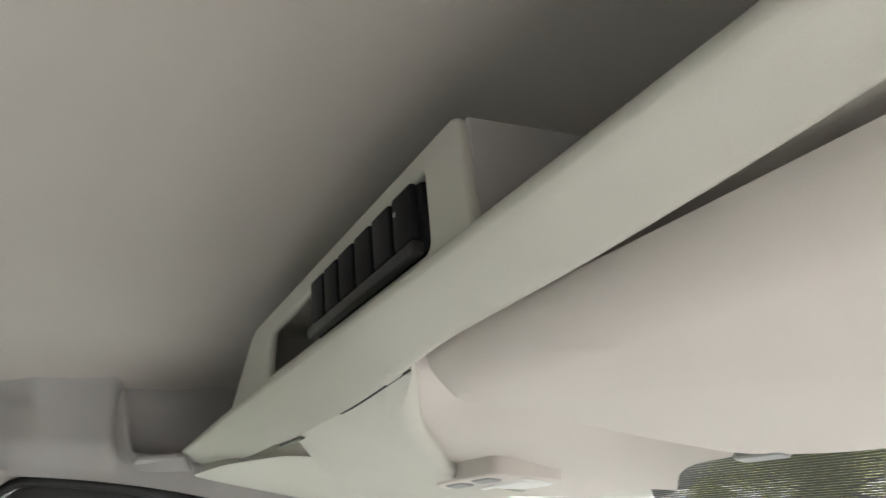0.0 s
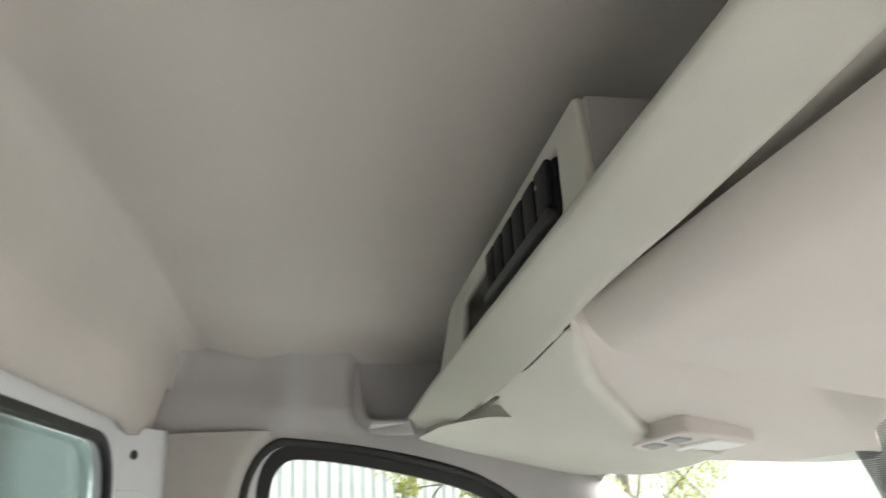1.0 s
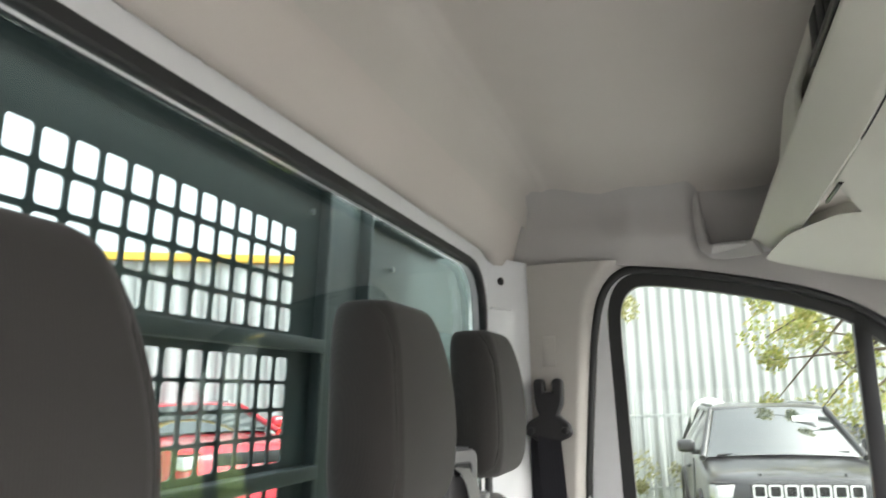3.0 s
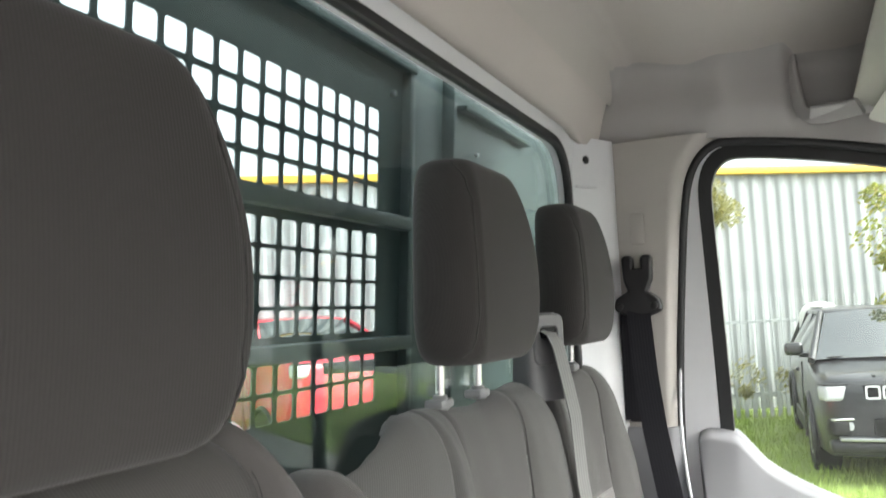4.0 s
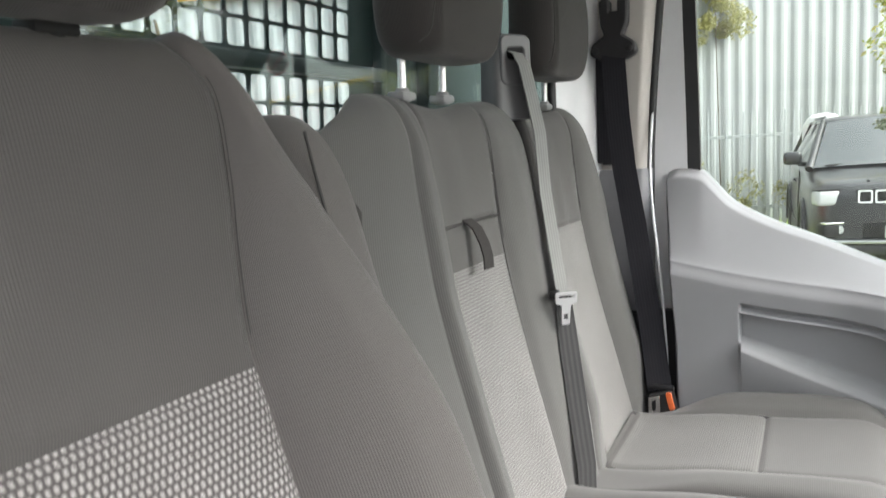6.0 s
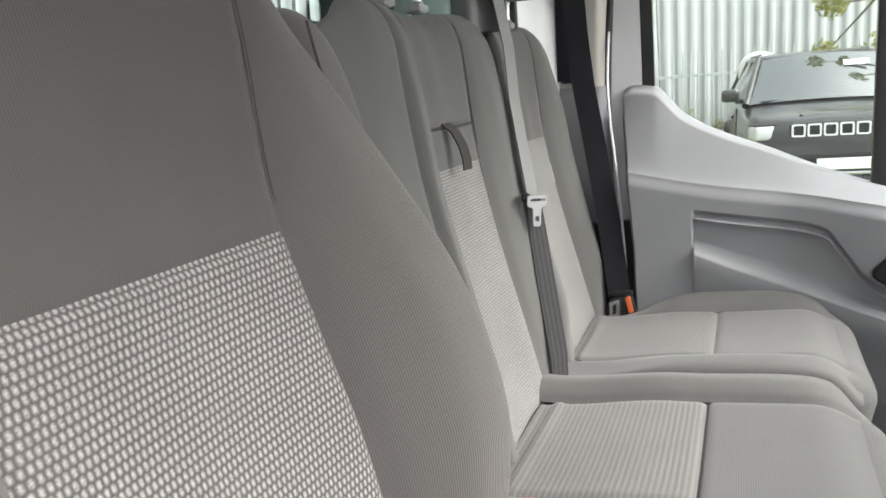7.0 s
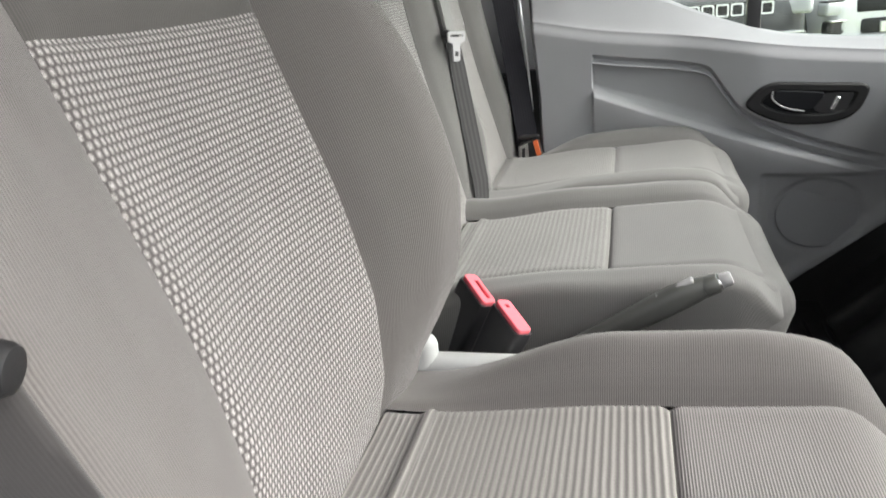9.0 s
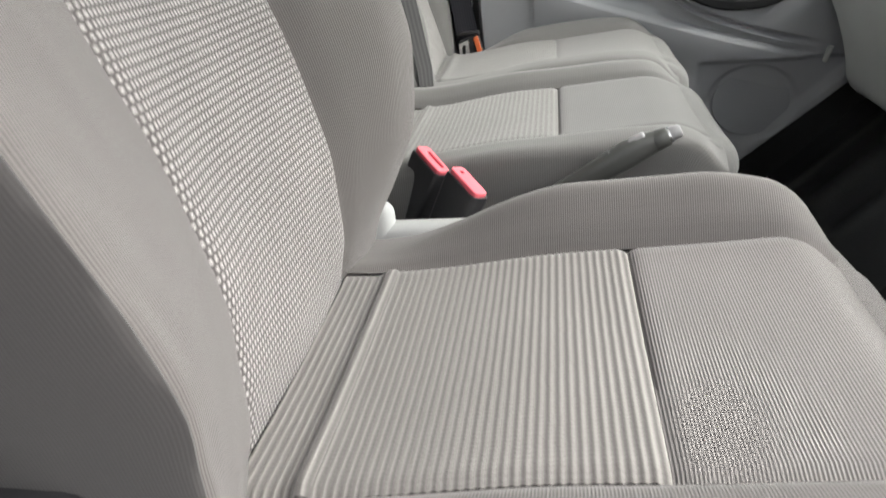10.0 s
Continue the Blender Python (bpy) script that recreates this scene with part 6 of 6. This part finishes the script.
tree((-7.6, 6.8, GZ), (-7.4, 6.4, 2.8), cl, 31, "small green tree behind the load bed", 500, 0.06)
climb = thing("climbing_plant", "green climbing plant over the top of the fence", "plant", along(-0.2, 0.2, GZ))
part("stem", rod(along(0.1, 0.12, GZ), along(0.0, 0.12, 3.0), 0.010, 8, 0.006), M_BARK, climb)
cl = [(along(r7.uniform(-1.3, 0.35), r7.uniform(0.05, 0.3), r7.uniform(2.5, 3.3)), r7.uniform(0.12, 0.28)) for k in range(14)]
leaves("foliage", cl, 5200, 0.030, M_DRYLEAF, climb, 41, "green leaves")
hedge = thing("hedge_plant", "low weeds and bushes along the foot of the fence", "plant", along(3, 1.3, GZ))
cl = [(along(r7.uniform(-3, 7), r7.uniform(1.1, 1.5), GZ + r7.uniform(0.1, 1.5)), r7.uniform(0.10, 0.3)) for k in range(34)]
leaves("foliage", cl, 8000, 0.028, M_DRYLEAF, hedge, 43, "green weeds")
part("stem", rod(along(3, 1.3, GZ), along(3.1, 1.3, GZ + 1.0), 0.02, 8, 0.008), M_BARK, hedge)

tank = thing("storage_tank", "white domed storage tank behind the parked car", "tank", (0.21, 10.9, GZ))
rings = []
for z, rr in ((GZ, 0.27), (0.9, 0.27), (1.03, 0.26), (1.12, 0.21), (1.17, 0.14), (1.19, 0.05)):
    rings.append([(0.21 + rr * math.cos(a), 10.9 + rr * math.sin(a), z) for a in np.linspace(0, 2 * math.pi, 24, endpoint=False)])
ring_loft("shell", rings, M_TANK, tank)


def wheel(parent, x, y, r=0.34, w=0.22):
    s = 1 if x > 0 else -1
    tyre = part("wheel", rod((x - s * w, y, r), (x, y, r), r, 28, bevel=0.03), M_TYRE, parent, "black tyre")
    rim = part("rim", join(rod((x - s * 0.02, y, r), (x + s * 0.004, y, r), r * 0.66, 24, bevel=0.01), *[box((x - s * 0.0, y - 0.02, r - r * 0.6), (x + s * 0.012, y + 0.02, r + r * 0.6), 0.004, 1, Matrix.Rotation(radians(36 * k), 4, "X")) for k in range(5)]), M_STEEL, tyre, "alloy rim")


def car(label, pose_m, paint, length=4.4, half=0.91, height=1.63, hood=1.02, grille=False):
    """A parked car, nose towards -y, standing on z = 0, then posed."""
    th = thing("car", label, "car", group="parked cars")
    belt = hood + 0.06

    def section(y, w, zt, zb, crown):
        """Half a section from the sill up and over, mirrored: sill, widest line, shoulder, crowned top."""
        side = [(w * 0.90, zb), (w * 0.97, zb + 0.06), (w, zb + (zt - zb) * 0.38), (w * 0.995, zb + (zt - zb) * 0.62), (w * 0.975, zt - 0.10), (w * 0.94, zt - 0.035), (w * 0.86, zt - 0.004), (w * 0.60, zt + crown * 0.65), (w * 0.25, zt + crown)]
        return [(a, y, z) for a, z in side] + [(-a, y, z) for a, z in reversed(side)]

    L = length
    stations = [(0.00, half * 0.74, hood - 0.16, 0.34, 0.0), (0.03, half * 0.82, hood - 0.11, 0.28, 0.005), (0.10, half * 0.89, hood - 0.075, 0.25, 0.012), (0.22, half * 0.945, hood - 0.045, 0.23, 0.022), (0.45, half * 0.985, hood - 0.02, 0.22, 0.030), (0.80, half, hood, 0.22, 0.034), (1.20, half, hood + 0.03, 0.22, 0.030), (1.5, half, belt, 0.22, 0.02), (L * 0.6, half, belt + 0.02, 0.22, 0.02), (L - 0.5, half * 0.99, belt + 0.03, 0.24, 0.02), (L - 0.14, half * 0.95, belt, 0.28, 0.02), (L, half * 0.86, belt - 0.14, 0.36, 0.0)]
    ring_loft("body", [section(*st) for st in stations], paint, th)

    # cabin: painted roof on pillars, with a windscreen, side glass and a tailgate window set in
    y0, y1 = 1.12, L - 0.10
    wb, wt = half * 0.93, half * 0.70
    zr = height - 0.07
    f0, f1, r0, r1 = y0, y0 + 0.74, y1 - 0.06, y1 - 0.36

    def lerp(a, b, t):
        return tuple(p + (q - p) * t for p, q in zip(a, b))

    def quad(name, corners, material, label="", bulge=0.0, out=(0, 0, 0)):
        a, b, c, d = corners
        def f(u, v):
            p = lerp(lerp(a, b, u), lerp(d, c, u), v)
            k = bulge * math.sin(math.pi * u) * (0.6 + 0.4 * math.sin(math.pi * v))
            return tuple(p[i] + out[i] * k for i in range(3))
        return patch(name, f, np.linspace(0, 1, 13), np.linspace(0, 1, 7), material, th, label)

    quad("windscreen", ((-wb + 0.06, f0, belt - 0.01), (wb - 0.06, f0, belt - 0.01), (wt - 0.04, f1, zr), (-wt + 0.04, f1, zr)), G_CARM, "windscreen with the pale sky in it", 0.10, (0, -1, 0.5))
    quad("tailgate_window", ((wb - 0.08, r0, belt), (-wb + 0.08, r0, belt), (-wt + 0.06, r1, zr), (wt - 0.06, r1, zr)), G_CARM, "", 0.06, (0, 1, 0.4))
    for sgn in (-1, 1):
        quad("side_window", ((sgn * wb, f0 + 0.05, belt - 0.01), (sgn * wb, r0 - 0.04, belt + 0.02), (sgn * wt, r1 - 0.02, zr), (sgn * wt, f1 + 0.03, zr)), G_CARM, "dark side glass", 0.03, (sgn, 0, 0))
        for ya, yb, rr, m in ((f0 - 0.01, f1, 0.040, paint), (y0 + 1.32, y0 + 1.40, 0.030, M_BLACK), (r0 - 0.65, r1 - 0.50, 0.034, paint), (r0, r1, 0.050, paint)):
            part("pillar", rod((sgn * (wb - 0.015), ya, belt - 0.02), (sgn * (wt + 0.005), yb, zr + 0.01), rr, 10, rr * 0.8), m, th)
        part("roof_rail", rod((sgn * (wt - 0.04), f1 + 0.25, height - 0.005), (sgn * (wt - 0.04), r1 - 0.1, height - 0.005), 0.016, 8), M_STEEL, th, "grey roof rail")
    roof = []
    for z, ins, f, b in ((zr - 0.012, 0.0, 0.0, 0.0), (zr + 0.018, 0.012, 0.03, 0.03), (zr + 0.045, 0.06, 0.12, 0.12), (zr + 0.066, 0.20, 0.36, 0.34), (zr + 0.070, 0.45, 0.7, 0.6)):
        ya, yb = f1 - 0.03 + f, r1 + 0.03 - b
        roof.append([(a, (ya + yb) / 2 + b2, z) for a, b2 in rrect(2 * (wt + 0.03 - ins), yb - ya, 0.14, 5)])
    ring_loft("roof", roof, paint, th)

    for s in (-1, 1):
        arm = part("mirror", box((s * (half + 0.07) - 0.10, 1.38, belt + 0.02), (s * (half + 0.07) + 0.10, 1.50, belt + 0.17), 0.05, 4), paint, th, "door mirror")
        part("mirror_arm", box((s * (half - 0.03) - 0.05, 1.41, belt), (s * (half - 0.03) + 0.05, 1.46, belt + 0.05), 0.012, 2), M_BLACK, arm)
        for yy in (0.86, L - 0.90):
            wheel(th, s * (half - 0.005), yy)
            rim = []
            for q in np.linspace(-0.25, math.pi + 0.25, 22):
                rim.append((s * (half - 0.005), yy + 0.405 * math.cos(q), 0.35 + 0.405 * math.sin(q)))
            tube("wheel_arch", rim, 0.036, M_BLACK, th, "black plastic wheel arch")
            part("arch_liner", rod((s * (half - 0.24), yy, 0.35), (s * (half + 0.002), yy, 0.35), 0.395, 28), M_BEZEL, th)
        part("sill", box((s * half * 0.97 - 0.03, 1.25, 0.22), (s * half * 0.97 + 0.03, L - 1.30, 0.40), 0.02, 2), M_BLACK, th, "black side sill")
        part("door_handle", box((s * half - 0.02, 2.25, belt - 0.22), (s * half + 0.02, 2.42, belt - 0.18), 0.012, 2), paint, th)
        tube("door_joint", [(s * (half + 0.001), 1.62, 0.42), (s * (half + 0.002), 1.60, 0.62), (s * half * 0.985, 1.60, belt - 0.06)], 0.006, M_BEZEL, th)
        turn_l = Matrix.Rotation(radians(-s * 24), 4, "Z")
        lens = part("headlight", box((s * 0.665 - 0.215, 0.015, hood - 0.265), (s * 0.665 + 0.215, 0.17, hood - 0.112), 0.040, 4, turn_l), M_LAMPG, th, "clear headlight")
        for d in (-0.07, 0.06):
            part("lamp_bowl", rod((s * (0.655 + d), 0.03 + s * d * -0.2 + 0.05, hood - 0.178), (s * (0.655 + d), 0.005 + abs(d) * 0.2 + 0.008, hood - 0.178), 0.035, 14, 0.046, bevel=0.004), M_STEEL, lens)
        part("brow", box((s * 0.655 - 0.21, 0.02, hood - 0.118), (s * 0.655 + 0.21, 0.15, hood - 0.104), 0.006, 2, turn_l), M_BEZEL, th)
        fog = part("fog_surround", box((s * 0.64 - 0.19, -0.005, 0.455), (s * 0.64 + 0.19, 0.14, 0.615), 0.04, 3, turn_l), M_BEZEL, th, "black fog lamp recess")
        part("fog_lamp", rod((s * 0.64, 0.06, 0.545), (s * 0.64, -0.012, 0.545), 0.042, 18, bevel=0.008), M_LAMPG, fog, "round fog lamp")
        part("fog_trim", box((s * 0.63 - 0.17, -0.012, 0.600), (s * 0.63 + 0.17, 0.06, 0.622), 0.008, 2, turn_l), M_CHROME, fog, "bright strip")
    part("bumper", box((-half + 0.10, -0.05, 0.29), (half - 0.10, 0.22, 0.42), 0.05, 3), M_BLACK, th, "black lower bumper")
    part("bumper_lip", box((-half + 0.18, -0.065, 0.415), (half - 0.18, 0.12, 0.452), 0.014, 2), M_STEEL, th, "grey bumper strip")
    part("grille", box((-0.50, -0.012, hood - 0.245), (0.50, 0.14, hood - 0.110), 0.02, 2), M_BEZEL, th, "black front grille")
    part("lower_grille", box((-0.44, -0.03, 0.46), (0.44, 0.12, 0.62), 0.03, 2), M_BEZEL, th)
    part("plate_holder", box((-0.26, -0.060, 0.47), (0.26, -0.025, 0.58), 0.006, 1), M_TANK, th, "plain pale number plate")
    for k in (-1, 1):
        tube("hood_crease", [(k * half * (0.42 + 0.10 * q), 0.14 + 0.95 * q, hood - 0.055 + 0.068 * q + 0.010) for q in np.linspace(0, 1, 9)], 0.012, paint, th)
        part("wiper", rod((k * 0.42 - 0.26, y0 - 0.02, belt + 0.012), (k * 0.42 + 0.26, y0 + 0.05, belt + 0.040), 0.010, 8), M_BEZEL, th, "black wiper")
    if grille:
        for k in range(7):
            x = (k - 3) * 0.142
            plate("slot_frame", rrect(0.125, 0.125, 0.02, 3), [rrect(0.092, 0.092, 0.014, 3)], 0.02, Matrix.Translation((x, -0.018, hood - 0.18)) @ XZ, M_CARWHITE, th, "bright grille slot frame")
        part("paper", box((0.22, f0 + 0.43, belt + 0.335), (0.48, f0 + 0.435, belt + 0.43), 0.002, 1, Matrix.Rotation(radians(-52), 4, "X")), M_TANK, th, "white paper on the windscreen")
    th.matrix_basis = pose_m
    return th


G_CARM = bpy.data.materials.new("car_window")
G_CARM.use_nodes = True
win = G_CARM.node_tree.nodes["Principled BSDF"]
win.inputs["Base Color"].default_value, win.inputs["Roughness"].default_value, win.inputs["IOR"].default_value = (0.022, 0.030, 0.030, 1), 0.04, 2.9
car("dark grey sport utility car with seven grille slots on grass", pose(0.95, 7.25, GZ + 0.02, 0, 0, 4), M_CARGREY, 4.4, 0.91, 1.65, 1.04, grille=True)
car("white hatchback parked beside the grey car", pose(2.92, 8.2, GZ + 0.02, 0, 0, 6), M_CARWHITE, 4.1, 0.86, 1.43, 0.93)
car("red van parked behind the load bed", pose(-4.6, 6.6, GZ, 0, 0, 58), M_CARRED, 4.2, 0.92, 1.84, 1.40)
car("dark car parked behind the load bed", pose(-7.8, 8.6, GZ, 0, 0, 62), M_CARGREY, 4.3, 0.88, 1.5, 0.95)
car("white car parked beside the load bed", pose(-3.9, 2.75, GZ, 0, 0, 60), M_CARWHITE, 4.2, 0.86, 1.66, 1.05)

# running gear that carries the cab and the load bed
gear = thing("van_chassis", "black steel van chassis with four wheels on the ground", "chassis", (-1.4, 0, GZ))
for sgn in (-1, 1):
    part("rail", box((-4.1, sgn * 0.42 - 0.04, -0.22), (0.9, sgn * 0.42 + 0.04, -0.062), 0.01), M_BLACK, gear)
    for x in (0.86, -2.9):
        y = sgn * 0.86
        tyre = part("wheel", rod((x, y - sgn * 0.22, GZ + 0.30), (x, y, GZ + 0.30), 0.30, 28, bevel=0.03), M_TYRE, gear, "black tyre")
        part("rim", rod((x, y - sgn * 0.03, GZ + 0.30), (x, y + sgn * 0.006, GZ + 0.30), 0.18, 24, bevel=0.01), M_STEEL, tyre, "grey steel rim")
for x in (0.86, -2.9):
    part("axle", rod((x, -0.66, GZ + 0.30), (x, 0.66, GZ + 0.30), 0.05, 14), M_BLACK, gear)
for x in (-3.6, -1.2, -0.1):
    part("cross_member", box((x - 0.05, -0.40, -0.20), (x + 0.05, 0.40, -0.08), 0.01), M_BLACK, gear)
